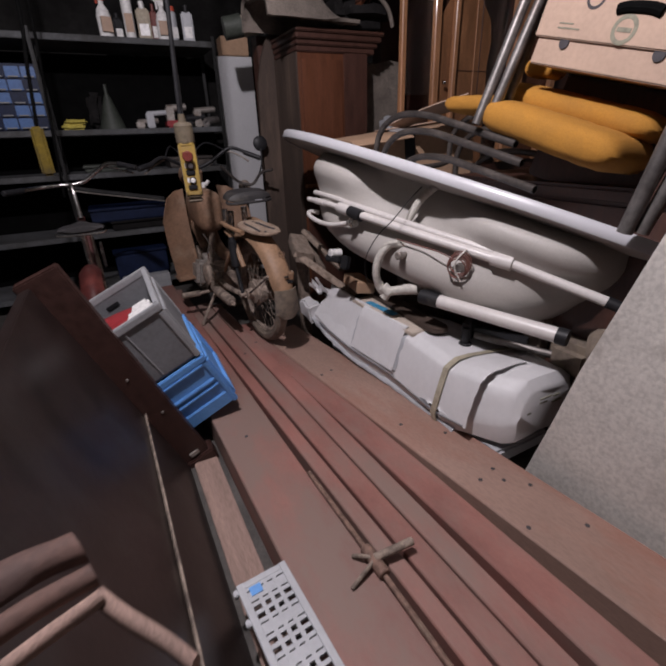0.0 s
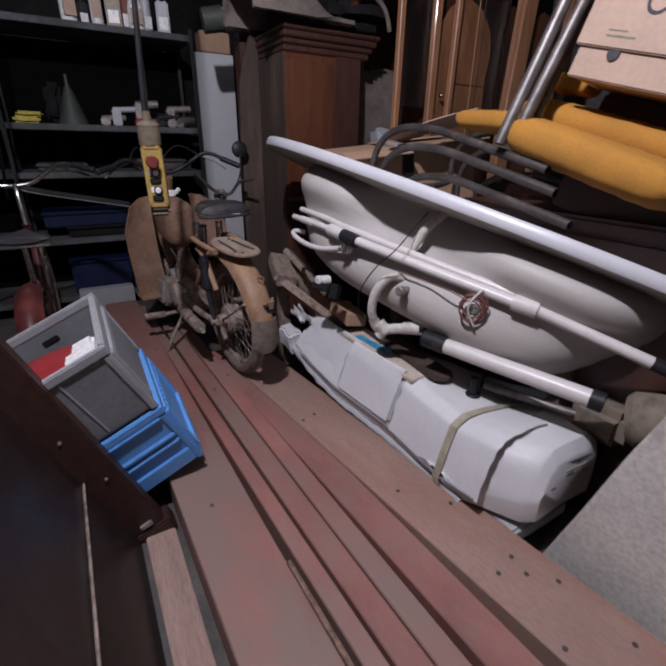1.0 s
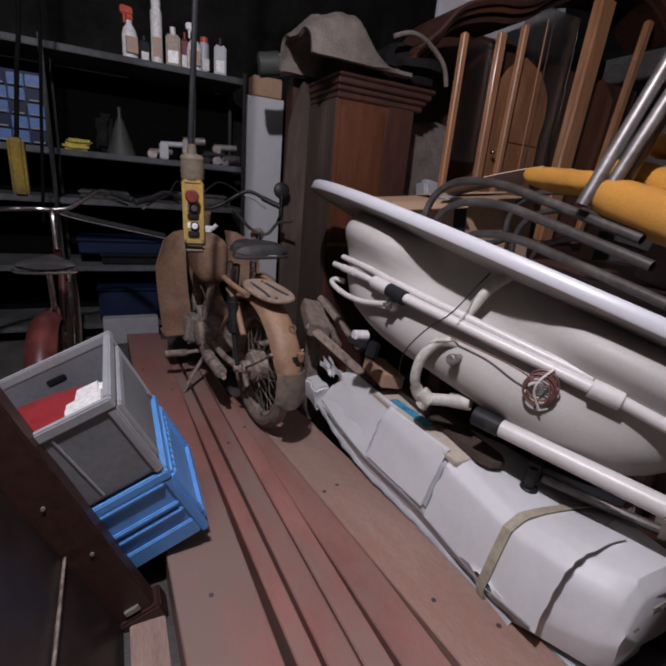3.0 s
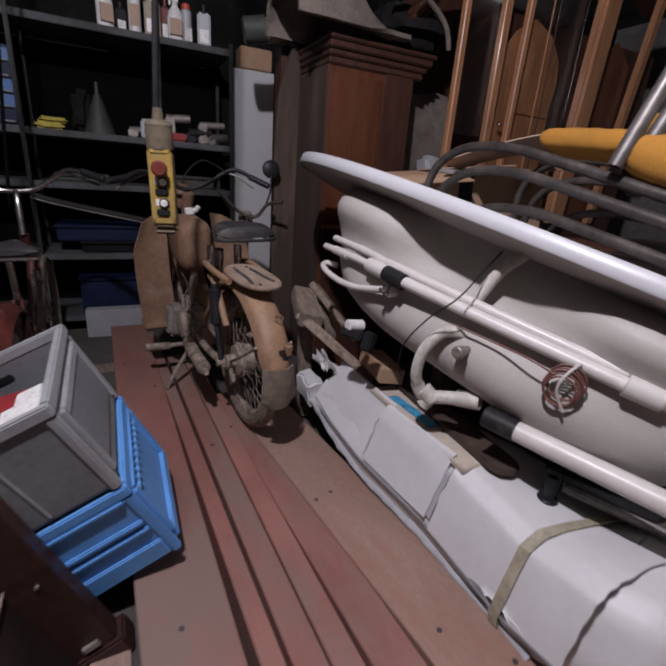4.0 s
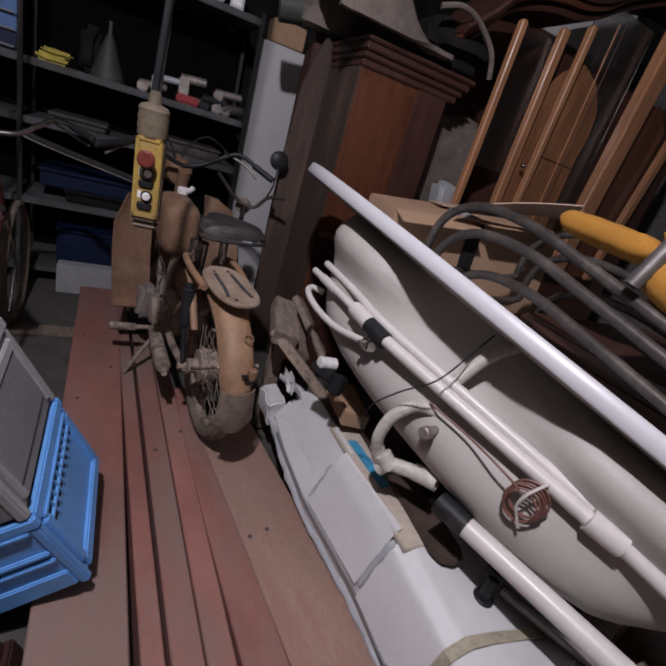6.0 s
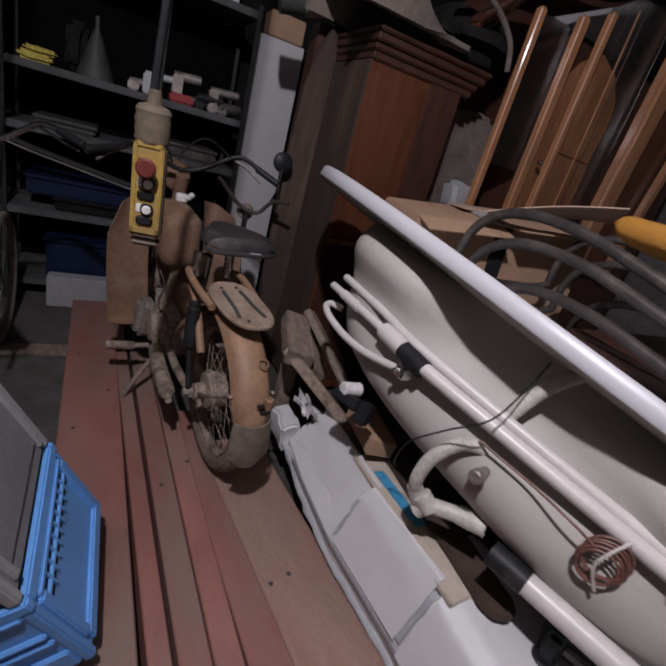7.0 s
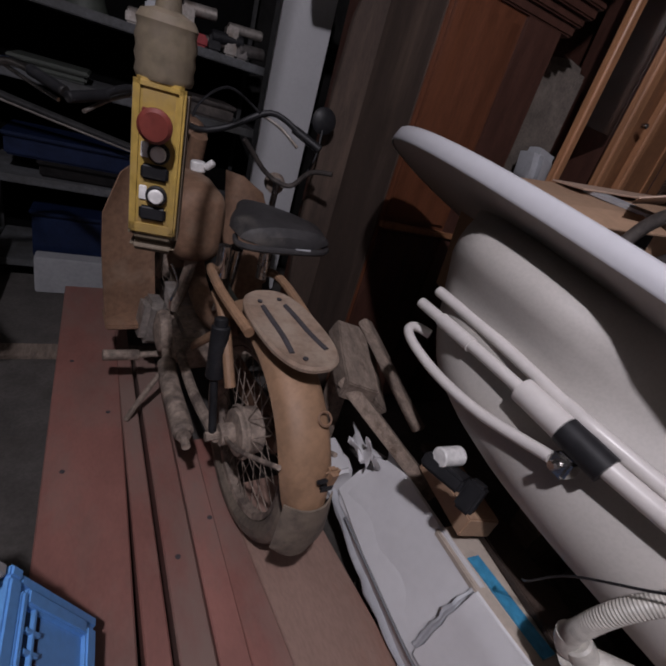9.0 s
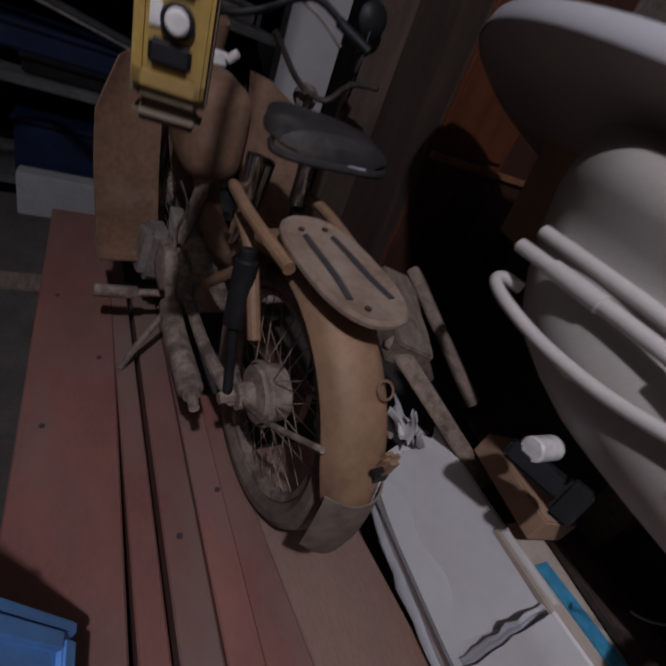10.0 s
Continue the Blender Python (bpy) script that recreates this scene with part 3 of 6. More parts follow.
hull = [ring_of(A - 0.006, B - 0.006, RX, B, -0.040), ring_of(A - 0.03, B - 0.025, RX, B, -0.041), hull_ring(-0.90, 0.76, 0.180, 0.96, -0.048, 4.2, 0.022), hull_ring(-0.89, 0.745, 0.192, 0.94, -0.07, 4.2, 0.062),
        hull_ring(-0.88, 0.73, 0.199, 0.92, -0.10, 4.2, 0.104), hull_ring(-0.87, 0.71, 0.203, 0.90, -0.135, 4.1, 0.116), hull_ring(-0.86, 0.69, 0.200, 0.89, -0.165, 4.0, 0.096), hull_ring(-0.845, 0.665, 0.190, 0.87, -0.195, 3.8, 0.056), hull_ring(-0.825, 0.63, 0.170, 0.85, -0.235, 3.6, 0.012),
        hull_ring(-0.80, 0.60, 0.154, 0.84, -0.27, 3.5), hull_ring(-0.775, 0.575, 0.145, 0.82, -0.305, 3.4), hull_ring(-0.745, 0.545, 0.142, 0.81, -0.34, 3.2), hull_ring(-0.715, 0.52, 0.146, 0.79, -0.37, 3.1), hull_ring(-0.67, 0.485, 0.158, 0.76, -0.40, 3.0),
        hull_ring(-0.60, 0.43, 0.185, 0.73, -0.428, 2.8), hull_ring(-0.53, 0.37, 0.22, 0.69, -0.447, 2.7), hull_ring(-0.42, 0.29, 0.30, 0.63, -0.456, 2.6), hull_ring(-0.2, 0.15, 0.42, 0.55, -0.458, 2.4)]
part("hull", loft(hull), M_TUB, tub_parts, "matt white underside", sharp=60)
part("drain_nut", join(cyl((-0.05, 0.19, -0.33), (-0.05, 0.10, -0.355), 0.013, 14, 0.004), cyl((-0.05, 0.12, -0.35), (-0.05, 0.09, -0.358), 0.018, 8, 0.004)), M_ALU, tub_parts)

# hose, elbow and pipes hanging in front of the hull (world places)
hose = thing("waste_hose", "ivory corrugated waste hose with a white elbow, hanging on the bathtub", "hose", pose(0.03, 0.04, 0.0))
part("upper_hose", tube([(2.875, 0.72, 1.04), (2.83, 0.742, 1.0), (2.80, 0.755, 0.96), (2.77, 0.77, 0.90), (2.75, 0.785, 0.86)], 0.0175, 14, True, 26, ripple=0.07), M_HOSE, hose)
part("bent_hose", tube([(2.755, 0.775, 0.80), (2.70, 0.80, 0.80), (2.665, 0.83, 0.74), (2.665, 0.85, 0.66), (2.69, 0.86, 0.60)], 0.0175, 14, True, 30, ripple=0.07), M_HOSE, hose)
part("elbow", join(tube([(2.685, 0.862, 0.615), (2.705, 0.85, 0.575), (2.745, 0.80, 0.585), (2.79, 0.745, 0.60)], 0.021, 14), cyl((2.70, 0.85, 0.60), (2.725, 0.82, 0.565), 0.026, 14, 0.004),
     tube([(2.72, 0.83, 0.58), (2.705, 0.845, 0.545)], 0.022, 14, False)), M_HOSE, hose)
part("end_sleeve", tube([(2.765, 0.77, 0.597), (2.80, 0.71, 0.607)], 0.025, 14, False, hollow=True), M_HOSE, hose)

pipe = thing("white_pipe", "white plastic pipe with black couplings beside the bathtub", "pipe")
part("pipe_run", tube([(2.830, 0.628, 0.590), (2.985, 0.165, 0.571)], 0.028, 18, False), M_PVC, pipe)
part("coupling", tube([(2.805, 0.700, 0.594), (2.834, 0.615, 0.589)], 0.031, 16, False, hollow=True), M_BLACK, pipe, "black coupling")
part("coupling", tube([(2.985, 0.165, 0.571), (2.997, 0.13, 0.569)], 0.031, 16, False), M_BLACK, pipe, "black coupling")

frame_ob = thing("tubular_frame", "folded white tubular metal frame resting against the bathtub", "tube frame")
part("thin_tube", tube([(2.646, 1.477, 0.941), (2.653, 1.25, 0.936), (2.664, 1.12, 0.927)], 0.0125, 14), M_PVC, frame_ob)
part("thin_tube", tube([(2.688, 1.482, 0.971), (2.688, 1.26, 0.962), (2.688, 1.1, 0.948)], 0.0125, 14), M_PVC, frame_ob)
part("joint_sleeve", tube([(2.648, 1.40, 0.940), (2.651, 1.30, 0.937)], 0.0155, 14, False), M_PVC, frame_ob)
part("long_tube", tube([(2.668, 1.07, 0.922), (2.675, 1.02, 0.916), (2.79, 0.745, 0.860), (2.919, 0.437, 0.799)], 0.018, 14), M_PVC, frame_ob)
part("long_tube", tube([(2.688, 1.1, 0.948), (2.698, 1.02, 0.940), (2.808, 0.75, 0.883), (2.935, 0.445, 0.818)], 0.014, 14), M_PVC, frame_ob)
part("sleeve", tube([(2.917, 0.437, 0.800), (2.954, 0.372, 0.786)], 0.027, 16, False), M_PVC, frame_ob)
part("sleeve", tube([(2.662, 1.165, 0.930), (2.668, 1.07, 0.922)], 0.0245, 16, False), M_PVC, frame_ob)
part("thin_end_tube", tube([(2.95, 0.377, 0.787), (3.09, 0.083, 0.70)], 0.018, 14, False, hollow=True), M_PVC, frame_ob)
part("black_sleeve", tube([(2.668, 1.07, 0.922), (2.678, 0.99, 0.910)], 0.0262, 14, False), M_BLACK, frame_ob, "black rubber sleeve")
part("hook_tube", tube([(2.693, 1.46, 0.867), (2.665, 1.485, 0.873), (2.638, 1.475, 0.868), (2.628, 1.42, 0.855), (2.632, 1.32, 0.842), (2.642, 1.2, 0.845), (2.658, 1.06, 0.872)], 0.0115, 12), M_PVC, frame_ob)
part("clamp", join(box(2.645, 2.685, 1.02, 1.055, 0.857, 0.897, 0.006), cyl((2.63, 1.04, 0.877), (2.70, 1.03, 0.887), 0.008, 10)), M_CHROME, frame_ob, "small chrome clamp")
part("end_plug", cyl((3.089, 0.085, 0.70), (3.11, 0.04, 0.687), 0.02, 14, 0.004), M_BLACK, frame_ob, "black end plug")

coil = thing("cable_coil", "coil of thin brown cable hung on the white tubes", "cable", pose(0.002, 0.043, 0.052))
for k in range(6):
    rr = 0.035 + 0.004 * (k % 3)
    part("loop", tube([(2.83 + 0.012 * k * 0.3 + rr * math.cos(q) * 0.5, 0.485 - rr * math.cos(q) * 0.85, 0.70 + 0.004 * k + rr * math.sin(q) * 1.05) for q in (2 * math.pi * j / 12 for j in range(13))], 0.0028, 6, True, 3), M_COPPER, coil)
part("tie", tube([(2.86, 0.47, 0.775), (2.825, 0.48, 0.74), (2.82, 0.485, 0.70), (2.84, 0.47, 0.65)], 0.0035, 6), M_WIRE, coil, "white tie wire")
part("lead", tube([(2.75, 0.775, 0.775), (2.79, 0.66, 0.76), (2.80, 0.56, 0.755), (2.825, 0.50, 0.735)], 0.003, 6), M_COPPER, coil)
single("black_wire", tube([(2.86, 0.796, 1.031), (2.78, 0.765, 0.993), (2.68, 0.745, 0.92), (2.645, 0.813, 0.842), (2.65, 0.908, 0.732), (2.68, 0.959, 0.628), (2.72, 0.983, 0.58)], 0.0022, 6), M_BLACK, "thin black wire looped over the white tubes", "wire", pose(0.02, 0.03, 0.0))

# blocks and dark timber under the tub
tre = thing("timber_trestle", "dark old timber trestle holding the bathtub", "trestle")
part("upright_board", box(3.14, 3.45, 0.34, 0.42, 0.0, 0.56, 0.005), M_OLDWOOD, tre)
part("upright_board", box(3.05, 3.4, 1.15, 1.23, 0.0, 0.60, 0.005), M_OLDWOOD, tre)
part("cross_rail", box(3.15, 3.22, 0.42, 1.15, 0.2, 0.27, 0.005), M_OLDWOOD, tre)
single("black_motor", join(turned(lathe([(0.02, 0), (0.07, 0.0), (0.085, 0.02), (0.085, 0.10), (0.06, 0.13), (0.02, 0.14)], 20), pose(3.1, 0.10, 0.50, 75, 0, 20)), box(3.1, 3.28, 0.10, 0.28, 0.36, 0.49, 0.03)), M_RUBBER,
       "black dusty motor housing beside the white pipe", "motor")

# ---------------------------------------------------------------- long white package
def pack_section(y, x0, x1, z0, z1, chamfer):
    return [(x0, y, z0), (x0 - 0.01, y, z0 + 0.07), (x0 + chamfer * 0.45, y, z1 - 0.03), (x0 + chamfer, y, z1), ((x0 + x1) / 2, y, z1 + 0.006), (x1 - 0.05, y, z1), (x1, y, z1 - 0.04), (x1 + 0.005, y, z0 + 0.06), (x1, y, z0)]
pk = thing("white_package", "long torn white cardboard package strapped with tape", "package")
secs = [pack_section(0.10, 2.76, 3.03, 0.175, 0.34, 0.06), pack_section(0.13, 2.73, 3.06, 0.16, 0.385, 0.08), pack_section(0.29, 2.66, 3.07, 0.14, 0.405, 0.085), pack_section(0.36, 2.655, 3.07, 0.13, 0.40, 0.085),
        pack_section(0.52, 2.655, 3.06, 0.13, 0.405, 0.085), pack_section(0.80, 2.65, 3.0, 0.14, 0.40, 0.10)]
part("front_half", roughen(cut(loft(secs), 3), 0.007, 9), M_WHITEBOX, pk, sharp=45)
secs = [pack_section(0.80, 2.648, 2.90, 0.14, 0.395, 0.10), pack_section(1.04, 2.645, 2.86, 0.145, 0.39, 0.10), pack_section(1.09, 2.645, 2.82, 0.145, 0.325, 0.09), pack_section(1.3, 2.645, 2.80, 0.16, 0.325, 0.09), pack_section(1.5, 2.655, 2.775, 0.18, 0.35, 0.09)]
part("rear_half", roughen(cut(loft(secs), 2), 0.004, 7, 3), M_WHITEBOX, pk, sharp=28)
def along(profile, v):
    """Place (x, z) at the fraction v of a bent profile."""
    k = min(int(v * (len(profile) - 1)), len(profile) - 2)
    f = v * (len(profile) - 1) - k
    (xa, za), (xb, zb) = profile[k], profile[k + 1]
    return xa + (xb - xa) * f, za + (zb - za) * f
def panel(profile, y0, y1, jag0, jag1, seed, lift=0.0):
    """A cardboard panel bent over the long edge, with ragged cross edges."""
    def fn(u, v):
        x, z = along(profile, v)
        r0 = noise.noise(Vector((v * 9, seed, 0.3))) * jag0
        r1 = noise.noise(Vector((v * 11, seed, 4.1))) * jag1
        c = 0.004 * noise.noise(Vector((u * 3, v * 3, seed)))
        return V(x - c - lift * (u ** 4) * 0.6, (y0 + r0) * (1 - u) + (y1 + r1) * u, z + c + lift * u ** 4)
    return sheet(fn, 18, 24, 0.003)
EDGE = [(2.636, 0.225), (2.663, 0.305), (2.690, 0.380), (2.712, 0.428), (2.726, 0.430)]
part("flap", panel(EDGE, 0.645, 1.05, 0.004, 0.006, 1.0, 0.008), M_WHITEBOX, pk, "smooth bent white flap")
part("flap", panel([(2.634, 0.20), (2.662, 0.305), (2.690, 0.391), (2.737, 0.416), (2.80, 0.420), (2.92, 0.414)], 0.225, 0.625, 0.010, 0.012, 3.0, 0.008), M_WHITEBOX, pk)
part("flap", panel([(2.642, 0.225), (2.679, 0.291), (2.716, 0.357), (2.752, 0.422), (2.762, 0.422)], 1.062, 1.47, 0.006, 0.03, 5.0, 0.004), M_WHITEBOX, pk)
part("tear", panel([(2.640, 0.235), (2.664, 0.31), (2.688, 0.380), (2.734, 0.407), (2.80, 0.408)], 1.048, 1.072, 0.006, 0.006, 7.0), M_LGREY, pk, "torn opening with grey inner ply")
part("tear", panel([(2.640, 0.235), (2.663, 0.31), (2.690, 0.383), (2.738, 0.409), (2.76, 0.410)], 0.633, 0.646, 0.003, 0.003, 8.0), M_LGREY, pk)
for k, (y, x, h) in enumerate(((1.475, 2.672, 0.095), (1.505, 2.664, 0.05), (1.46, 2.70, 0.06), (1.53, 2.68, 0.06))):
    part("torn_strip", sheet(lambda u, v, y=y, x=x, h=h, k=k: V(x + 0.012 * math.sin(3 * v + k) - 0.02 * v * v, y + (u - 0.5) * 0.045 * (1 - 0.75 * v) + 0.02 * v * math.sin(k * 2.1), 0.385 + h * v + 0.01 * math.sin(7 * u + k)), 5, 8, 0.002), M_WHITEBOX, pk)
for x0, x1, z in ((2.86, 2.92, 0.305), (2.86, 2.90, 0.288), (2.93, 2.965, 0.30), (2.93, 2.98, 0.275), (2.80, 2.82, 0.26)):
    part("printed_bar", box(x0, x1, 0.0955, 0.102, z, z + 0.006, 0), M_INKGREEN, pk)
part("side_crease", tube([(2.634, 0.24, 0.206), (2.634, 0.5, 0.204), (2.630, 0.8, 0.212), (2.628, 1.1, 0.216), (2.636, 1.42, 0.225)], 0.004, 6), M_GREY, pk, "thin grey strip along the side crease")
part("torn_edge", roughen(cut(tube([(2.655, 0.30, 0.135), (2.645, 0.8, 0.15), (2.64, 1.2, 0.17), (2.645, 1.55, 0.22)], 0.014, 8, flat=0.5), 1), 0.008, 22), M_LGREY, pk)
part("torn_tip", roughen(cut(loft([[(2.66, 1.48, 0.39), (2.70, 1.48, 0.40), (2.76, 1.48, 0.39), (2.76, 1.48, 0.385), (2.66, 1.48, 0.385)], [(2.665, 1.53, 0.43), (2.68, 1.54, 0.42), (2.70, 1.53, 0.405), (2.70, 1.53, 0.40), (2.665, 1.53, 0.425)],
                               [(2.672, 1.58, 0.45), (2.676, 1.58, 0.45), (2.68, 1.58, 0.445), (2.68, 1.58, 0.443), (2.672, 1.58, 0.447)]]), 1), 0.003, 20), M_WHITEBOX, pk)
part("torn_end", roughen(cut(box(2.62, 2.70, 1.52, 1.66, 0.20, 0.30, 0.01), 2), 0.02, 14), M_WHITEBOX, pk)
tape_line = [(2.640, 0.40, 0.13), (2.629, 0.40, 0.20), (2.657, 0.40, 0.306), (2.685, 0.40, 0.396), (2.736, 0.40, 0.423), (2.80, 0.393, 0.427), (2.92, 0.378, 0.421), (3.02, 0.36, 0.414)]
part("tape", loft([[(x - 0.004, y - 0.013, z), (x - 0.004, y + 0.013, z), (x, y + 0.013, z + 0.002), (x, y - 0.013, z + 0.002)] for x, y, z in tape_line]), M_TAPE, pk, "yellowed packing tape")
part("seam", loft([[(2.70, 0.27, 0.36), (2.704, 0.275, 0.362), (2.704, 0.275, 0.355), (2.70, 0.27, 0.352)], [(2.76, 0.25, 0.41), (2.764, 0.255, 0.412), (2.764, 0.255, 0.405), (2.76, 0.25, 0.402)],
                  [(3.03, 0.30, 0.41), (3.03, 0.306, 0.412), (3.03, 0.306, 0.405), (3.03, 0.30, 0.402)]]), M_LGREY, pk)
part("lower_sheet", roughen(cut(box(2.70, 3.0, 0.13, 1.4, 0.06, 0.12, 0.01), 2), 0.008, 6), M_LGREY, pk, "crumpled grey lower layer")
def bent(v, ys, out):
    """Value at v of a line through the places ys with the values out."""
    for (ya, yb), (oa, ob_) in zip(zip(ys, ys[1:]), zip(out, out[1:])):
        if v <= yb:
            break
    return oa + (ob_ - oa) * (v - ya) / (yb - ya)
for piece in pk.children:
    for v in piece.data.vertices:
        y = v.co.y
        v.co.x += bent(y, (0.1, 0.4, 0.65, 1.05, 1.5), (0.075, 0.072, 0.062, 0.028, 0.02))
        v.co.z += bent(y, (0.1, 0.4, 0.65, 1.05, 1.5), (0.02, -0.03, 0.0, 0.005, 0.01)) * (1 if v.co.z > 0.2 else 0)
        v.co.y = bent(y, (0.1, 0.4, 0.645, 1.05, 1.5), (0.15, 0.455, 0.755, 1.068, 1.53))
part("blue_edge", loft([[(x, y, z), (x + 0.036, y, z - 0.002), (x + 0.036, y, z - 0.006), (x, y, z - 0.006)] for x, y, z in ((2.808, 0.92, 0.432), (2.802, 1.03, 0.43), (2.796, 1.15, 0.428))]), M_BLUETAPE, pk, "blue edging strip")
part("top_board", box(2.765, 2.90, 0.70, 1.24, 0.405, 0.424, 0.003), M_PALEBOARD, pk, "pale bare board under the wrapping")
single("package_bearer", box(2.70, 3.05, 0.45, 0.55, 0.0, 0.07, 0.004), M_OLDWOOD, "dark wooden bearer under the white package", "wood block")
single("package_bearer", box(2.70, 2.95, 1.25, 1.35, 0.0, 0.07, 0.004), M_OLDWOOD, "dark wooden bearer under the white package", "wood block")

# wooden pieces between package and tub
outline = [(-0.05, -0.40), (-0.035, -0.432), (0.0, -0.445), (0.032, -0.435), (0.05, -0.40), (0.055, 0.0), (0.05, 0.44), (-0.045, 0.44), (-0.05, 0.0)]
single("wooden_board", roughen(cut(turned(prism(outline, 0.022, 0.004), pose(2.905, 1.065, 0.448, 0, 3, -4) @ pose(0, 0, 0, -90)), 2), 0.003, 8), M_PLANK, "dusty brown board with a rounded end on the white package", "board")
def strut(a, b, w, h, spin=0.0):
    """A squared bar from a to b."""
    a, b = Vector(a), Vector(b)
    L = (b - a).length
    turn = (b - a).to_track_quat("Y", "Z").to_matrix().to_4x4()
    return turned(box(-w / 2, w / 2, 0, L, -h / 2, h / 2, 0.004), Matrix.Translation(a) @ turn @ pose(0, 0, 0, 0, spin, 0))
single("wooden_batten", roughen(cut(strut((2.92, 1.48, 0.37), (2.67, 1.74, 0.60), 0.072, 0.04, 25), 2), 0.003, 8), M_OLDWOOD, "grey weathered batten of a broken crate", "batten", pose(-0.06, -0.11, 0.018))
single("wooden_batten", roughen(cut(strut((2.90, 1.60, 0.50), (2.82, 1.93, 0.68), 0.07, 0.03, 30), 2), 0.004, 8, 2), M_OLDWOOD, "grey weathered batten of a broken crate", "batten", pose(-0.06, -0.11, 0.018))
crate_wood = thing("broken_crate", "dusty wooden end of a broken crate", "wooden crate", pose(-0.06, -0.11, 0.018))
part("end_block", roughen(cut(strut((2.70, 1.68, 0.58), (2.76, 1.93, 0.645), 0.105, 0.065, 12), 3), 0.008, 14), M_OLDWOOD, crate_wood)
part("side_board", roughen(cut(strut((2.79, 1.70, 0.52), (2.84, 1.95, 0.61), 0.13, 0.025, 40), 2), 0.005, 12, 4), M_OLDWOOD, crate_wood)
part("leg", roughen(cut(box(2.74, 2.80, 1.86, 1.92, 0.0, 0.61, 0.005), 2), 0.003, 6), M_OLDWOOD, crate_wood)
single("cardboard_piece", turned(box(-0.05, 0.05, -0.11, 0.11, -0.03, 0.03, 0.004), pose(2.835, 1.285, 0.492, 0, 8, -8)), M_CARD, "small brown cardboard box with faint stamps", "cardboard box")
clampb = thing("pipe_clip", "small black clip with a white cap under the bathtub", "clip", pose(2.665, 1.225, 0.672, 0, 20, 20))
part("clip_body", join(box(-0.03, 0.03, -0.05, 0.05, -0.025, 0.01, 0.006), box(-0.02, 0.02, -0.09, -0.05, -0.05, 0.02, 0.006)), M_BLACK, clampb)
part("cap", cyl((-0.03, 0.02, 0.015), (0.03, 0.0, 0.03), 0.022, 14, 0.003), M_WHITE, clampb, "white cap")
foot = thing("adjustable_foot", "black adjustable bathtub foot on a bracket", "tub foot", pose(2.97, 0.56, 0.445, 0, 0, 25))
part("bracket", join(box(-0.015, 0.015, -0.24, 0.03, 0.0, 0.025, 0.003), box(-0.05, 0.03, -0.02, 0.02, -0.03, 0.05, 0.004)), M_BLACK, foot)
part("pad", join(cyl((-0.045, 0, -0.05), (-0.045, 0, 0.03), 0.016, 12, 0.003), cyl((-0.045, 0, -0.055), (-0.045, 0, -0.04), 0.028, 14, 0.003)), M_BLACK, foot)
single("steel_bar", tube([(2.97, 0.53, 0.435), (3.07, 0.33, 0.425), (3.2, 0.12, 0.41)], 0.016, 10), M_STEELTUBE, "grey steel bar lying behind the white package", "bar")

# ---------------------------------------------------------------- cement board
board = [(-0.03, 0), (0.05, 0.28), (0.125, 0.55), (0.22, 0.86), (0.33, 1.2), (1.75, 1.22), (1.75, 0)]
single("cement_board", roughen(cut(turned(prism(board, 0.03, 0.004), pose(2.885, 0.10, 0.012, 6, 0, -86)), 3), 0.003, 3), M_CONCRETE, "pale stained cement board leaning behind the beams", "cement board")

# ---------------------------------------------------------------- moped
mop = thing("moped", "old dust-covered brown moped standing on the beams", "moped", pose(2.380, 1.642, 0.13, 0, -1, 6.0))
HZ = 0.30
def wheel(cy, cz, parent):
    def ringy(bm):
        return turned(bm, pose(0, cy, cz, 0, 90, 0))
    secs = []
    for k in range(48):
        q = 2 * math.pi * k / 48
        secs.append([V((0.268 + 0.032 * math.cos(p)) * math.cos(q), (0.268 + 0.032 * math.cos(p)) * math.sin(q), 0.033 * math.sin(p)) for p in (2 * math.pi * j / 10 for j in range(10))])
    wh = part("wheel", ringy(loft(secs + secs[:1], cap=False)), M_RUBBER, parent, "dusty rubber tyre wheel")
    part("rim", ringy(lathe([(0.238, -0.018), (0.226, -0.014), (0.222, 0.0), (0.226, 0.014), (0.238, 0.018), (0.242, 0.0), (0.238, -0.018)], 40, False)), M_DUSTMETAL, wh)
    part("hub", ringy(join(lathe([(0.012, -0.09), (0.03, -0.088), (0.03, -0.05), (0.066, -0.045), (0.07, -0.02), (0.066, 0.02), (0.03, 0.03), (0.03, 0.085), (0.012, 0.09)], 24),
                           lathe([(0.072, -0.036), (0.078, -0.032), (0.078, -0.026), (0.072, -0.022)], 24, False))), M_DUSTMETAL, wh, "dust-caked drum hub")
    sp = []
    for k in range(36):
        q = 2 * math.pi * k / 36
        o = q + (0.35 if k % 2 else -0.35)
        s = 0.024 if k % 4 < 2 else -0.03
        sp.append(tube([(0.062 * math.cos(o), 0.062 * math.sin(o), s), (0.224 * math.cos(q), 0.224 * math.sin(q), 0)], 0.0014, 4, False))
    part("spokes", ringy(join(*sp)), M_DUSTMETAL, wh)
    return wh
wheel(0.0, HZ, mop)
wheel(1.17, HZ, mop)

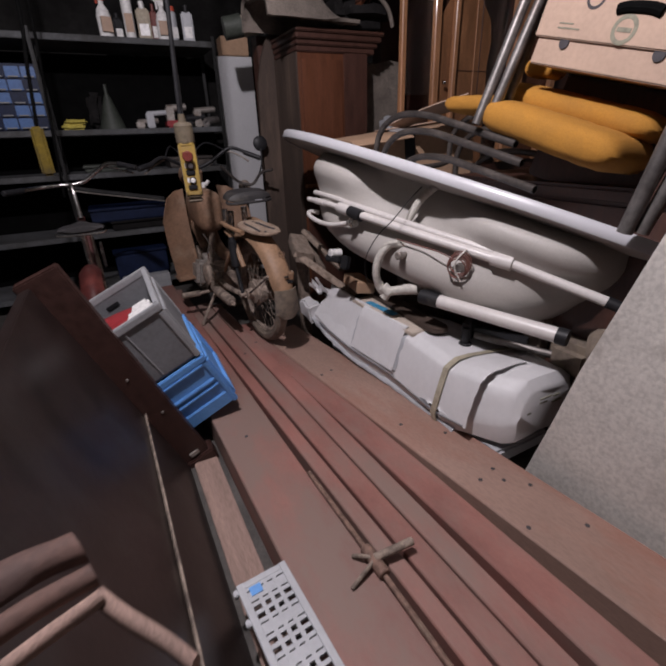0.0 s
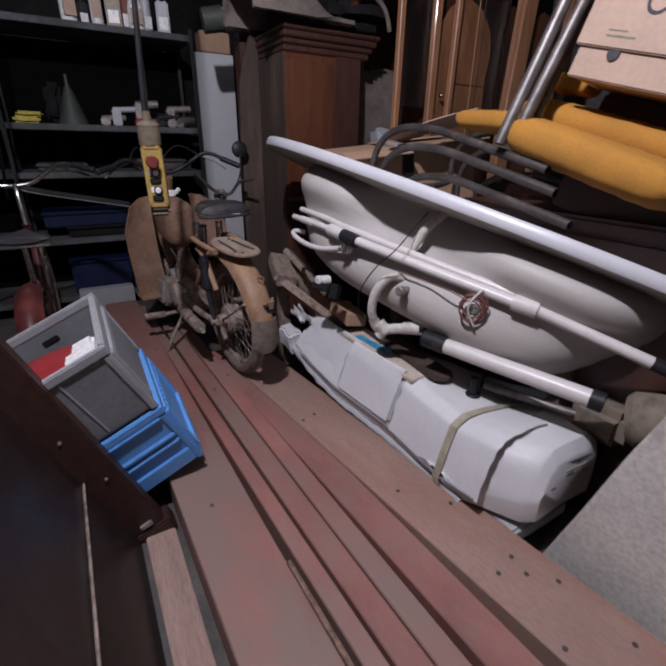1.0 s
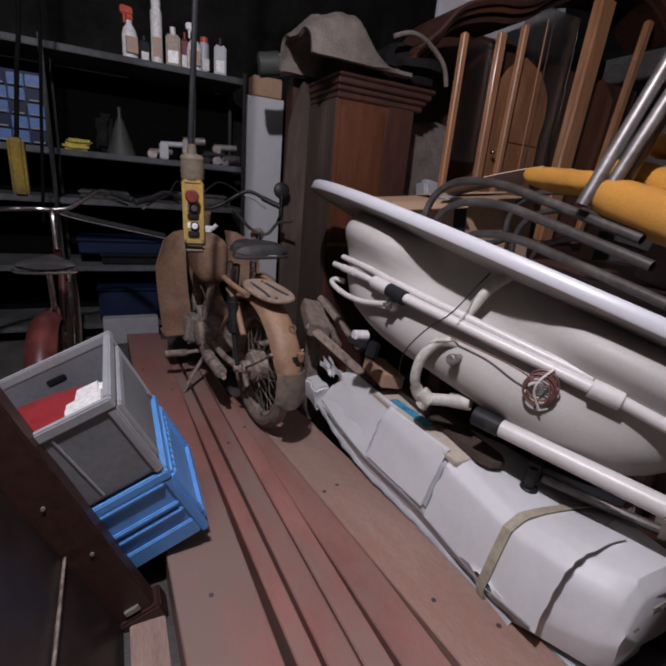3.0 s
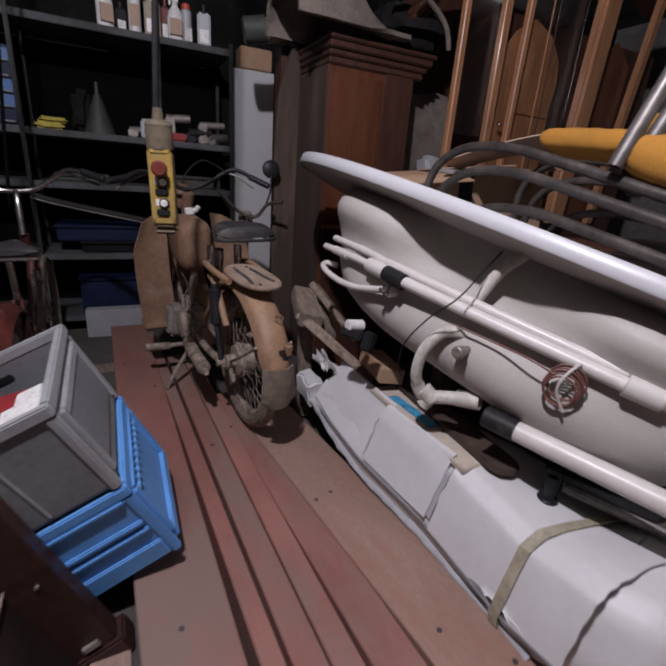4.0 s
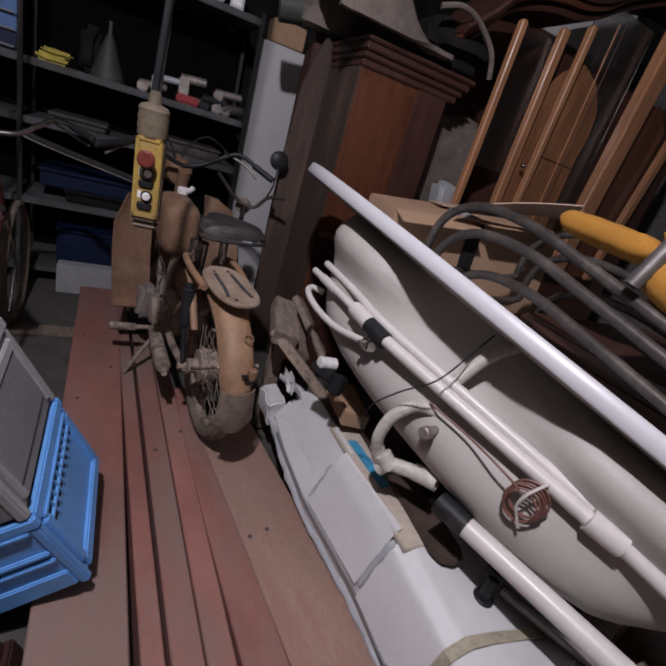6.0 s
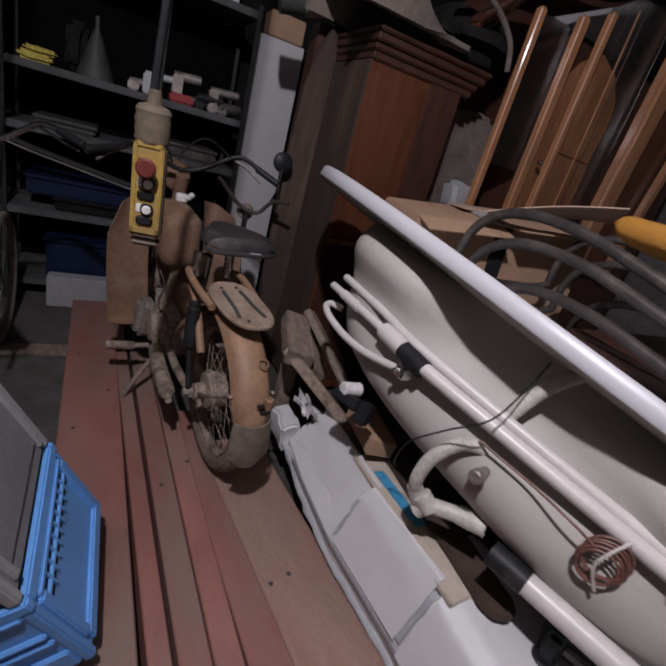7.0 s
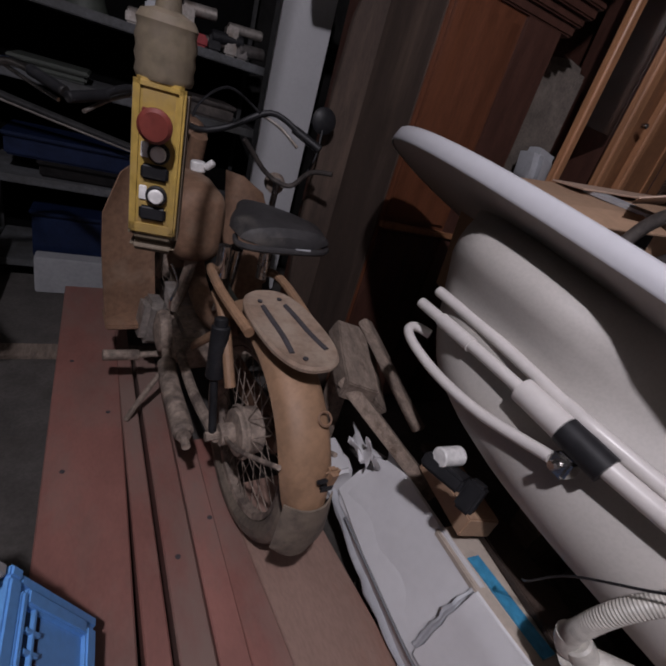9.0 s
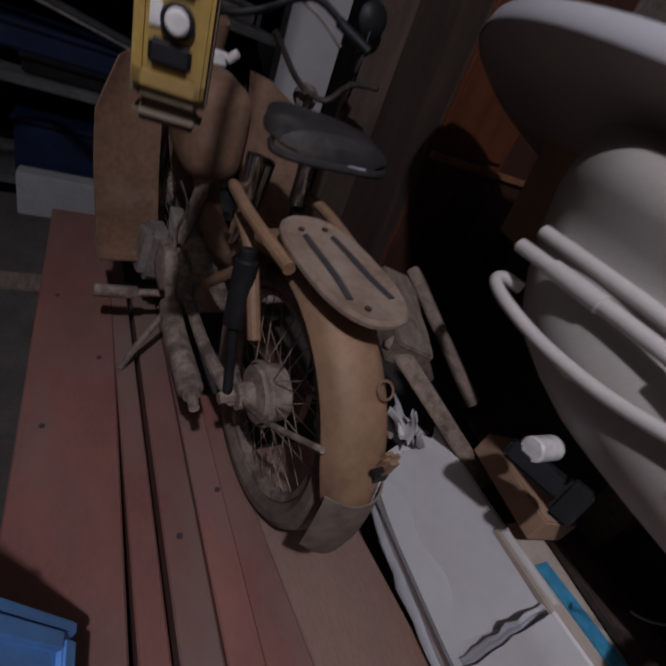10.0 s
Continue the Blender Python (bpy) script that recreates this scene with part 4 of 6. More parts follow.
def fender(cy, cz, r, q0, q1, half, name, material):
    def fn(u, v):
        q = radians(q0 + (q1 - q0) * u)
        s = (v - 0.5) * 2
        rr = r - 0.028 * abs(s) ** 2.2 - 0.02 * max(0, abs(s) - 0.8) / 0.2
        wide = half * (1 - 0.25 * max(0.0, (u - 0.85) / 0.15) ** 2)
        return V(s * wide, cy - rr * math.cos(q), cz + rr * math.sin(q))
    return part(name, sheet(fn, 30, 12, 0.003), material, mop, sharp=40)
fender(0.0, HZ, 0.368, 140, 11, 0.064, "rear_fender", M_TAN)
fender(1.17, HZ, 0.345, 170, 20, 0.06, "front_fender", M_DUSTBROWN)
def flap(u, v):
    s = (v - 0.5) * 2
    return V(s * (0.062 + 0.010 * u - 0.02 * max(0.0, u - 0.85) / 0.15), -0.366 + 0.012 * u * u + (0.035 - 0.015 * u) * abs(s) ** 2.2, 0.40 - 0.165 * u + 0.012 * s * s * u)
part("mud_flap", sheet(flap, 20, 12, 0.004), M_RUBBER, mop, "dusty rubber mud flap", sharp=50)
part("reflector_ring", turned(lathe([(0.013, 0), (0.0155, 0.0015), (0.018, 0.0)], 20, False), pose(0.03, -0.266, 0.563, 45, 0, 0)), M_DUSTBROWN, mop)
part("tail_clip", join(box(0.01, 0.045, -0.345, -0.335, 0.425, 0.445, 0.003), box(-0.005, 0.02, -0.35, -0.34, 0.46, 0.468, 0.002)), M_BLACK, mop)
part("tail_bulge", turned(box(-0.018, 0.018, -0.012, 0.012, -0.03, 0.03, 0.01, 3), pose(0.035, -0.335, 0.46, 10, 0, 0)), M_TAN, mop)
# rear fender struts
part("fender_stay", tube([(-0.075, 0.0, HZ), (-0.085, -0.12, 0.36), (-0.07, -0.29, 0.47)], 0.006, 8), M_DUSTMETAL, mop)
part("fender_stay", tube([(0.075, 0.0, HZ), (0.085, -0.12, 0.36), (0.07, -0.29, 0.47)], 0.006, 8), M_DUSTMETAL, mop)

# luggage carrier: an oval plate with slots on tube rails
def oval(n, a, b, p=2.6):
    return [sup(a, b, 2 * math.pi * k / n, p) for k in range(n)]
car = bmesh.new()
secs = []
for a, b, z in ((0.078, 0.155, -0.008), (0.084, 0.162, -0.003), (0.084, 0.162, 0.004), (0.079, 0.156, 0.010), (0.070, 0.145, 0.007), (0.04, 0.09, 0.006), (0.01, 0.03, 0.006)):
    secs.append([(x, y, z) for x, y in oval(40, a, b)])
car.free()
carrier = part("carrier_plate", turned(loft(secs), pose(0.005, -0.07, 0.675, 4, 0, 3)), M_CARRIER, mop, "dusty oval carrier plate")
for sx in (-0.055, 0.055):
    part("slot", turned(tube([(sx * 0.8, -0.10, 0.009), (sx * 0.65, -0.04, 0.0095), (sx * 0.6, 0.04, 0.0095), (sx * 0.55, 0.085, 0.009)], 0.0065, 8, flat=1.0), pose(0.005, -0.07, 0.672, 4, 0, 3)), M_INK, carrier)
for sx, sy in ((-0.025, -0.125), (0.025, 0.11), (-0.03, 0.105)):
    part("screw_hole", turned(cyl((sx, sy, 0.009), (sx, sy, 0.0115), 0.006, 10), pose(0.005, -0.07, 0.675, 4, 0, 3)), M_INK, carrier)
part("carrier_rail", tube([(-0.07, 0.30, 0.66), (-0.09, 0.22, 0.675), (-0.095, 0.10, 0.67), (-0.085, -0.06, 0.66)], 0.013, 10), M_TAN, mop)
part("carrier_rail", tube([(0.08, 0.30, 0.66), (0.10, 0.22, 0.675), (0.10, 0.10, 0.67), (0.085, -0.06, 0.66)], 0.013, 10), M_TAN, mop)
part("rear_frame", tube([(-0.08, 0.0, 0.46), (-0.085, 0.10, 0.60), (-0.08, 0.20, 0.63)], 0.014, 10), M_TAN, mop)
part("frame_stay", tube([(-0.075, 0.12, 0.56), (-0.085, 0.22, 0.47), (-0.07, 0.36, 0.36)], 0.018, 10, flat=0.6), M_TAN, mop)
for s in (-1, 1):
    part("shock_absorber", join(cyl((s * 0.10, 0.075, 0.60), (s * 0.105, 0.055, 0.455), 0.024, 16, 0.004), cyl((s * 0.10, 0.08, 0.62), (s * 0.10, 0.075, 0.595), 0.018, 12, 0.003), cyl((s * 0.105, 0.056, 0.46), (s * 0.105, 0.0, 0.29), 0.011, 12)),
         M_BLACK, mop, "dark shock absorber")
    part("swing_arm", tube([(s * 0.095, -0.01, HZ), (s * 0.10, 0.2, 0.28), (s * 0.085, 0.45, 0.27)], 0.016, 10), M_DUSTMETAL, mop)
part("axle_nut", cyl((-0.125, 0.0, HZ), (-0.085, 0.0, HZ), 0.014, 6), M_DUSTMETAL, mop)
part("chain_guard", sheet(lambda u, v: V(0.08, -0.05 + 0.55 * u, 0.24 + 0.09 * v), 6, 3, 0.02), M_DUSTBROWN, mop)
part("exhaust", join(tube([(-0.162, 0.06, 0.255), (-0.157, 0.11, 0.252), (-0.147, 0.30, 0.245), (-0.135, 0.42, 0.25)], [0.02] * 4 + [0.03] * 20, 14), cyl((-0.165, 0.02, 0.256), (-0.16, 0.075, 0.255), 0.012, 10)), M_DUSTMETAL, mop, "dusty exhaust silencer")
part("exhaust_pipe", tube([(-0.135, 0.42, 0.25), (-0.12, 0.52, 0.27), (-0.10, 0.60, 0.30)], 0.014, 10), M_DUSTMETAL, mop)
part("engine", join(box(-0.11, 0.07, 0.42, 0.66, 0.20, 0.36, 0.03, 4), turned(lathe([(0.02, 0), (0.075, 0.0), (0.08, 0.015), (0.07, 0.035), (0.03, 0.045)], 22), pose(-0.11, 0.55, 0.30, 0, -90, 0))), M_DUSTMETAL, mop, "dust-caked engine block")
part("cylinder", join(*[turned(box(-0.055, 0.055, -0.055, 0.055, -0.003, 0.003, 0.002, 1), pose(-0.03, 0.66 + 0.011 * k, 0.31 + 0.004 * k, 75, 0, 0)) for k in range(9)], cyl((-0.03, 0.64, 0.31), (-0.03, 0.76, 0.35), 0.04, 14)), M_ALU, mop)
part("side_cover", turned(box(-0.042, 0.042, -0.055, 0.055, -0.085, 0.085, 0.022, 4), pose(-0.15, 0.64, 0.30, 0, 8, 4)), M_ALU, mop, "pale dusty aluminium cover")
part("foot_peg", join(cyl((-0.10, 0.60, 0.17), (-0.20, 0.60, 0.17), 0.012, 12), cyl((-0.19, 0.60, 0.17), (-0.31, 0.605, 0.175), 0.02, 14, 0.003)), M_DUSTMETAL, mop, "dusty foot peg")
part("foot_peg", join(cyl((0.12, 0.575, 0.17), (0.24, 0.575, 0.17), 0.012, 12), cyl((0.23, 0.575, 0.17), (0.36, 0.58, 0.175), 0.02, 14, 0.003)), M_DUSTMETAL, mop)
part("side_stand", tube([(-0.10, 0.52, 0.19), (-0.20, 0.46, 0.08), (-0.25, 0.44, 0.005)], 0.010, 8), M_DUSTMETAL, mop)
part("main_tube", tube([(0.0, 0.12, 0.56), (0.0, 0.32, 0.46), (0.0, 0.52, 0.42), (0.0, 0.70, 0.50), (0.0, 0.86, 0.80)], 0.038, 14), M_DUSTBROWN, mop)
part("seat_tube", tube([(0.0, 0.40, 0.44), (0.0, 0.34, 0.60), (0.0, 0.31, 0.72)], 0.02, 12), M_CHROME, mop)
part("under_seat_bracket", tube([(-0.06, 0.24, 0.69), (-0.02, 0.30, 0.60), (0.04, 0.34, 0.52)], 0.014, 10), M_GREEN, mop)
tank = [[(x * sx - 0.08, y, z) for x, z in [(0.085 * math.copysign(abs(math.cos(q)) ** 0.6, math.cos(q)) + 0.03, 0.70 + sz * 0.125 * math.copysign(abs(math.sin(q)) ** 0.6, math.sin(q)) + dz) for q in (2 * math.pi * k / 24 for k in range(24))]]
        for y, sx, sz, dz in ((0.50, 0.6, 0.6, 0.0), (0.515, 0.85, 0.85, 0), (0.54, 1.0, 1.0, 0), (0.66, 1.0, 1.0, 0.01), (0.74, 0.9, 0.9, 0.02), (0.77, 0.6, 0.6, 0.02))]
part("fuel_tank", loft(tank), M_DUSTBROWN, mop, "dusty brown fuel tank")
part("tank_cap", join(cyl((-0.02, 0.72, 0.83), (-0.02, 0.72, 0.865), 0.026, 16, 0.005), cyl((0.0, 0.70, 0.85), (0.02, 0.685, 0.875), 0.012, 10, 0.003)), M_WHITE, mop, "white filler cap")
part("down_tube", tube([(-0.05, 0.55, 0.60), (-0.06, 0.60, 0.45), (-0.09, 0.60, 0.36)], 0.02, 10), M_DUSTMETAL, mop)
part("wiring", tube([(-0.13, 0.50, 0.58), (-0.11, 0.48, 0.52), (-0.13, 0.47, 0.46), (-0.12, 0.50, 0.40)], 0.004, 6), M_CHROME, mop)
for s in (-1, 1):
    part("leg_shield", sheet(lambda u, v, s=s: V(s * (0.115 + 0.18 * v * (1 - 0.25 * max(0, u - 0.75) / 0.25) + 0.012 * math.sin(3 * u)), 0.74 + 0.10 * u - 0.07 * v ** 2, 0.27 + 0.56 * u - 0.02 * v - 0.06 * max(0, v - 0.5) * u), 16, 8, 0.004), M_DUSTBROWN, mop, "tall dusty brown leg shield")
    part("foot_board", box(min(s * 0.10, s * 0.30), max(s * 0.10, s * 0.30), 0.62, 0.76, 0.265, 0.285, 0.006), M_DUSTBROWN, mop)
sad = []
for y, w, h, z in ((0.18, 0.115, 0.02, 0.762), (0.195, 0.155, 0.035, 0.768), (0.26, 0.165, 0.042, 0.775), (0.34, 0.13, 0.04, 0.772), (0.44, 0.07, 0.032, 0.768), (0.50, 0.045, 0.024, 0.764), (0.52, 0.02, 0.012, 0.76)):
    sad.append([(w * math.copysign(abs(math.cos(q)) ** 0.8, math.cos(q)), y, z + h * math.sin(q) * (1.0 if math.sin(q) > 0 else 0.5)) for q in (2 * math.pi * k / 20 for k in range(20))])
saddle = part("saddle", loft(sad), M_SEAT, mop, "black vinyl saddle")
part("saddle_skirt", tube([(-0.15, 0.24, 0.755), (-0.155, 0.20, 0.75), (-0.09, 0.175, 0.748), (0.09, 0.175, 0.748), (0.155, 0.20, 0.75), (0.15, 0.24, 0.755)], 0.009, 8), M_SEAT, saddle)
part("name_plate", box(0.02, 0.075, 0.168, 0.174, 0.742, 0.758, 0.002), M_LGREY, saddle, "small pale badge")
part("saddle_spring", cyl((-0.06, 0.24, 0.66), (-0.06, 0.24, 0.75), 0.018, 12), M_CHROME, mop)
part("saddle_spring", cyl((0.06, 0.24, 0.66), (0.06, 0.24, 0.75), 0.018, 12), M_CHROME, mop)
part("steering_head", tube([(0.0, 1.0, 0.48), (0.0, 0.86, 0.82), (0.0, 0.82, 0.93)], 0.03, 14), M_DUSTBROWN, mop)
for s in (-1, 1):
    part("fork_leg", tube([(s * 0.07, 1.17, HZ), (s * 0.07, 1.05, 0.55), (s * 0.05, 0.94, 0.78)], 0.02, 10), M_DUSTBROWN, mop)
for ob in (saddle,):
    ob.location = (0.075, -0.035, 0.035)
    ob.scale.x = 0.84
part("handlebar", tube([(-0.33, 0.70, 0.99), (-0.22, 0.78, 1.03), (-0.10, 0.83, 0.98), (0.0, 0.84, 0.95), (0.10, 0.83, 0.98), (0.24, 0.80, 1.06), (0.34, 0.74, 1.02)], 0.011, 10), M_BLACK, mop)
part("grip", cyl((0.32, 0.76, 1.03), (0.41, 0.69, 0.985), 0.016, 12, 0.003), M_BLACK, mop)
part("grip", cyl((-0.30, 0.72, 1.0), (-0.40, 0.65, 0.98), 0.016, 12, 0.003), M_BLACK, mop)
part("brake_lever", tube([(0.20, 0.82, 1.05), (0.28, 0.79, 1.02), (0.34, 0.74, 0.97)], 0.006, 8), M_ALU, mop)
part("brake_lever", tube([(-0.20, 0.80, 1.02), (-0.28, 0.76, 0.99), (-0.36, 0.68, 0.95)], 0.006, 8), M_ALU, mop)
part("control_cable", tube([(0.20, 0.80, 1.05), (0.12, 0.95, 1.10), (0.02, 0.98, 1.0), (0.0, 0.92, 0.85)], 0.005, 6), M_BLACK, mop)
part("control_cable", tube([(-0.2, 0.79, 1.03), (-0.12, 0.92, 1.09), (-0.03, 0.95, 0.98), (-0.01, 0.90, 0.8)], 0.005, 6), M_BLACK, mop)
part("lamp_housing", turned(lathe([(0.02, 0), (0.06, 0.02), (0.075, 0.07), (0.078, 0.12), (0.07, 0.13)], 20), pose(0, 0.90, 0.90, -90, 0, 0)), M_DUSTBROWN, mop)

# second bicycle behind the moped, seen by its handlebar and mirror
b2 = thing("parked_bicycle", "black bicycle with a round mirror parked behind the moped", "bicycle", pose(2.611, 2.503, 0.02, 0, 0, -12))
part("handlebar", tube([(-0.16, -0.02, 1.06), (-0.12, 0.0, 1.02), (-0.06, 0.02, 0.96), (0.0, 0.02, 0.93), (0.06, 0.02, 0.93), (0.12, 0.0, 1.0), (0.20, -0.04, 1.02)], 0.010, 10), M_DARKTUBE, b2)
part("stem", tube([(0.0, 0.03, 0.94), (0.0, 0.04, 0.84), (0.0, 0.07, 0.66)], 0.014, 10), M_CHROME, b2)
part("lamp", turned(lathe([(0.01, 0), (0.035, 0.01), (0.045, 0.05), (0.04, 0.06)], 16), pose(0.0, 0.06, 0.90, -80, 0, 0)), M_DUSTMETAL, b2)
part("mirror_arm", tube([(0.10, 0.0, 0.98), (0.135, 0.05, 1.06), (0.145, 0.09, 1.16)], 0.005, 8), M_BLACK, b2)
part("mirror", turned(lathe([(0.005, 0.014), (0.04, 0.01), (0.052, 0.0), (0.052, -0.006), (0.045, -0.01), (0.005, -0.012)], 24), pose(0.145, 0.10, 1.195, 85, 0, 10)), M_BLACK, b2, "round black mirror")
part("frame_tube", tube([(0.0, 0.07, 0.68), (0.02, -0.1, 0.55), (0.03, -0.3, 0.42)], 0.016, 10), M_BLACK, b2)
part("fork", tube([(0.0, 0.05, 0.70), (0.0, 0.14, 0.33)], 0.014, 10), M_BLACK, b2)
part("front_wheel", join(loft([[V(0.02 * math.sin(p), 0.14 + (0.31 + 0.02 * math.cos(p)) * math.cos(q), 0.33 + (0.31 + 0.02 * math.cos(p)) * math.sin(q)) for p in (2 * math.pi * j / 8 for j in range(8))] for q in (2 * math.pi * k / 40 for k in range(41))], cap=False)), M_RUBBER, b2)

# ---------------------------------------------------------------- hoist pendant
pend = thing("hoist_pendant", "yellow hoist control pendant hanging from a black cable", "hoist control", pose(2.069, 1.54, 1.137, 3, -1, -12))
part("housing", box(-0.039, 0.039, -0.03, 0.035, -0.15, 0.10, 0.012, 3), M_GREYRUB, pend, "grimy yellow housing")
part("face_frame", join(box(-0.036, -0.022, -0.036, -0.02, -0.13, 0.10, 0.004), box(0.022, 0.036, -0.036, -0.02, -0.13, 0.10, 0.004), box(-0.036, 0.036, -0.036, -0.02, -0.13, -0.108, 0.004), box(-0.036, 0.036, -0.036, -0.02, 0.086, 0.10, 0.004)), M_YELLOW, pend, "bright yellow face frame")
part("face", box(-0.024, 0.024, -0.033, -0.02, -0.11, 0.088, 0.002), M_YELLOW, pend)
part("boot", turned(lathe([(0.039, 0), (0.042, 0.008), (0.040, 0.018), (0.0425, 0.028), (0.0405, 0.038), (0.043, 0.05), (0.040, 0.062), (0.042, 0.072), (0.036, 0.082), (0.018, 0.088), (0.014, 0.12)], 20), pose(0, 0.003, 0.098)), M_GREYRUB, pend, "grimy rubber boot")
part("emergency_stop", join(cyl((0.0, -0.032, 0.045), (0.0, -0.062, 0.045), 0.018, 18), cyl((0.0, -0.058, 0.045), (0.0, -0.074, 0.045), 0.024, 20, 0.005)), M_REDKNOB, pend, "faded red stop button")
part("red_plate", box(-0.023, 0.0, -0.036, -0.032, 0.03, 0.062, 0.001), M_REDKNOB, pend)
for z in (0.003, -0.062):
    part("push_button", join(cyl((0.004, -0.032, z), (0.004, -0.042, z), 0.016, 18, 0.002)), M_BLACK, pend)
    part("button_cap", cyl((0.004, -0.04, z), (0.004, -0.047, z), 0.0115, 18, 0.002), M_WHITE, pend, "white button cap")
    part("label_tab", box(-0.022, -0.011, -0.0355, -0.032, z - 0.01, z + 0.012, 0.001), M_WHITE, pend)
    part("lower_button", box(-0.021, 0.02, -0.040, -0.032, z - 0.042, z - 0.018, 0.006, 3), M_BLACK, pend)
part("bottom_cap", box(-0.036, 0.036, -0.028, 0.033, -0.165, -0.148, 0.008, 3), M_GREYRUB, pend)
part("cable", turned(tube([(2.06, 1.54, 1.33), (2.065, 1.54, 1.45), (2.085, 1.54, 1.85), (2.10, 1.545, 2.4), (2.11, 1.545, 3.1)], 0.010, 10), pose(2.069, 1.54, 1.137, 3, -1, -12).inverted()), M_BLACK, pend, "black hanging cable")
part("strain_chain", turned(tube([(2.072, 1.545, 1.33), (2.08, 1.55, 1.6), (2.105, 1.555, 2.4), (2.12, 1.555, 3.1)], 0.006, 8), pose(2.069, 1.54, 1.137, 3, -1, -12).inverted()), M_POST, pend)

hang = thing("hanging_strap", "dark rope with a yellow sleeve hanging from the ceiling", "strap")
part("rope", tube([(1.45, 2.2, 1.34), (1.48, 2.2, 1.6), (1.52, 2.2, 1.95), (1.56, 2.2, 3.1)], 0.009, 10), M_VOID, hang)
part("sleeve", box(1.415, 1.475, 2.17, 2.23, 1.10, 1.34, 0.012, 3), M_YSLEEVE, hang, "worn yellow sleeve")
single("hanging_cable", tube([(1.46, 2.62, 0.95), (1.50, 2.6, 1.4), (1.55, 2.6, 2.04), (1.58, 2.6, 3.1)], 0.008, 8), M_VOID, "dark cable hanging from the ceiling", "cable")

# ---------------------------------------------------------------- bicycle beside the crates
bic = thing("bicycle", "old dark red bicycle with a chrome handlebar", "bicycle")
part("handlebar", tube([(1.24, 2.32, 1.02), (1.34, 2.43, 1.025), (1.46, 2.46, 1.03), (1.52, 2.46, 1.03), (1.60, 2.46, 1.045), (1.68, 2.45, 1.10), (1.75, 2.42, 1.14), (1.86, 2.33, 1.12)], 0.0115, 12), M_CHROME, bic, "chrome handlebar")
part("grip", cyl((1.80, 2.38, 1.135), (1.89, 2.29, 1.11), 0.016, 12, 0.003), M_BLACK, bic)
part("grip", cyl((1.28, 2.37, 1.02), (1.20, 2.27, 1.02), 0.016, 12, 0.003), M_BLACK, bic)
part("brake_lever", tube([(1.72, 2.45, 1.13), (1.80, 2.40, 1.10), (1.87, 2.34, 1.08)], 0.006, 8), M_CHROME, bic)
part("stem", tube([(1.52, 2.46, 1.03), (1.525, 2.43, 0.98), (1.53, 2.40, 0.84)], 0.014, 12), M_CHROME, bic)
part("head_tube", cyl((1.53, 2.42, 0.84), (1.535, 2.50, 0.66), 0.02, 14), M_BIKERED, bic)
bs = []
for y, w, h, z in ((1.90, 0.08, 0.012, 0.845), (1.915, 0.11, 0.022, 0.845), (1.97, 0.115, 0.026, 0.842), (2.04, 0.075, 0.022, 0.84), (2.14, 0.03, 0.016, 0.842), (2.17, 0.012, 0.008, 0.84)):
    bs.append([(1.535 + w * math.cos(q), y, z + h * math.sin(q)) for q in (2 * math.pi * k / 16 for k in range(16))])
part("saddle", loft(bs), M_SEAT, bic, "black saddle")
part("saddle_rail", tube([(1.42, 1.915, 0.83), (1.44, 1.895, 0.822), (1.535, 1.885, 0.82), (1.63, 1.895, 0.822), (1.65, 1.915, 0.83)], 0.006, 8), M_CHROME, bic, "chrome saddle rail")
part("seat_post", cyl((1.535, 1.98, 0.83), (1.535, 2.03, 0.62), 0.013, 12), M_CHROME, bic)
BB = (1.535, 2.16, 0.30)
for a, b, r in (((1.535, 2.03, 0.64), BB, 0.016), ((1.535, 2.47, 0.72), BB, 0.018), ((1.575, 1.72, 0.335), (1.565, 2.16, 0.30), 0.009), ((1.495, 1.72, 0.335), (1.505, 2.16, 0.30), 0.009), ((1.575, 1.72, 0.335), (1.55, 2.02, 0.63), 0.008), ((1.495, 1.72, 0.335), (1.52, 2.02, 0.63), 0.008)):
    part("frame_tube", tube([a, b], r, 10, False), M_BIKERED, bic)
for cy in (1.72, 2.82):
    part("wheel", loft([[V(1.535 + 0.018 * math.sin(p), cy + (0.315 + 0.018 * math.cos(p)) * math.cos(q), 0.335 + (0.315 + 0.018 * math.cos(p)) * math.sin(q)) for p in (2 * math.pi * j / 8 for j in range(8))] for q in (2 * math.pi * k / 40 for k in range(41))], cap=False), M_RUBBER, bic)
    part("wheel_spokes", join(*[tube([(1.535, cy, 0.335), (1.535, cy + 0.30 * math.cos(q), 0.335 + 0.30 * math.sin(q))], 0.0015, 4, False) for q in (2 * math.pi * k / 28 for k in range(28))]), M_CHROME, bic)
part("fender", sheet(lambda u, v: V(1.535 + (v - 0.5) * 0.10, 1.72 - (0.36 - 0.035 * abs(2 * v - 1) ** 2) * math.cos(radians(-10 + 150 * u)), 0.335 + (0.36 - 0.035 * abs(2 * v - 1) ** 2) * math.sin(radians(-10 + 150 * u))), 24, 8, 0.003), M_BIKERED, bic, "glossy dark red fender")
part("fork", tube([(1.535, 2.50, 0.68), (1.535, 2.68, 0.5), (1.535, 2.82, 0.335)], 0.014, 10), M_CHROME, bic)
part("fender_stay", tube([(1.60, 1.72, 0.34), (1.61, 1.56, 0.5), (1.585, 1.48, 0.60)], 0.004, 6), M_CHROME, bic)
part("lamp_bracket", box(1.60, 1.615, 1.96, 2.0, 0.62, 0.76, 0.004), M_CHROME, bic)

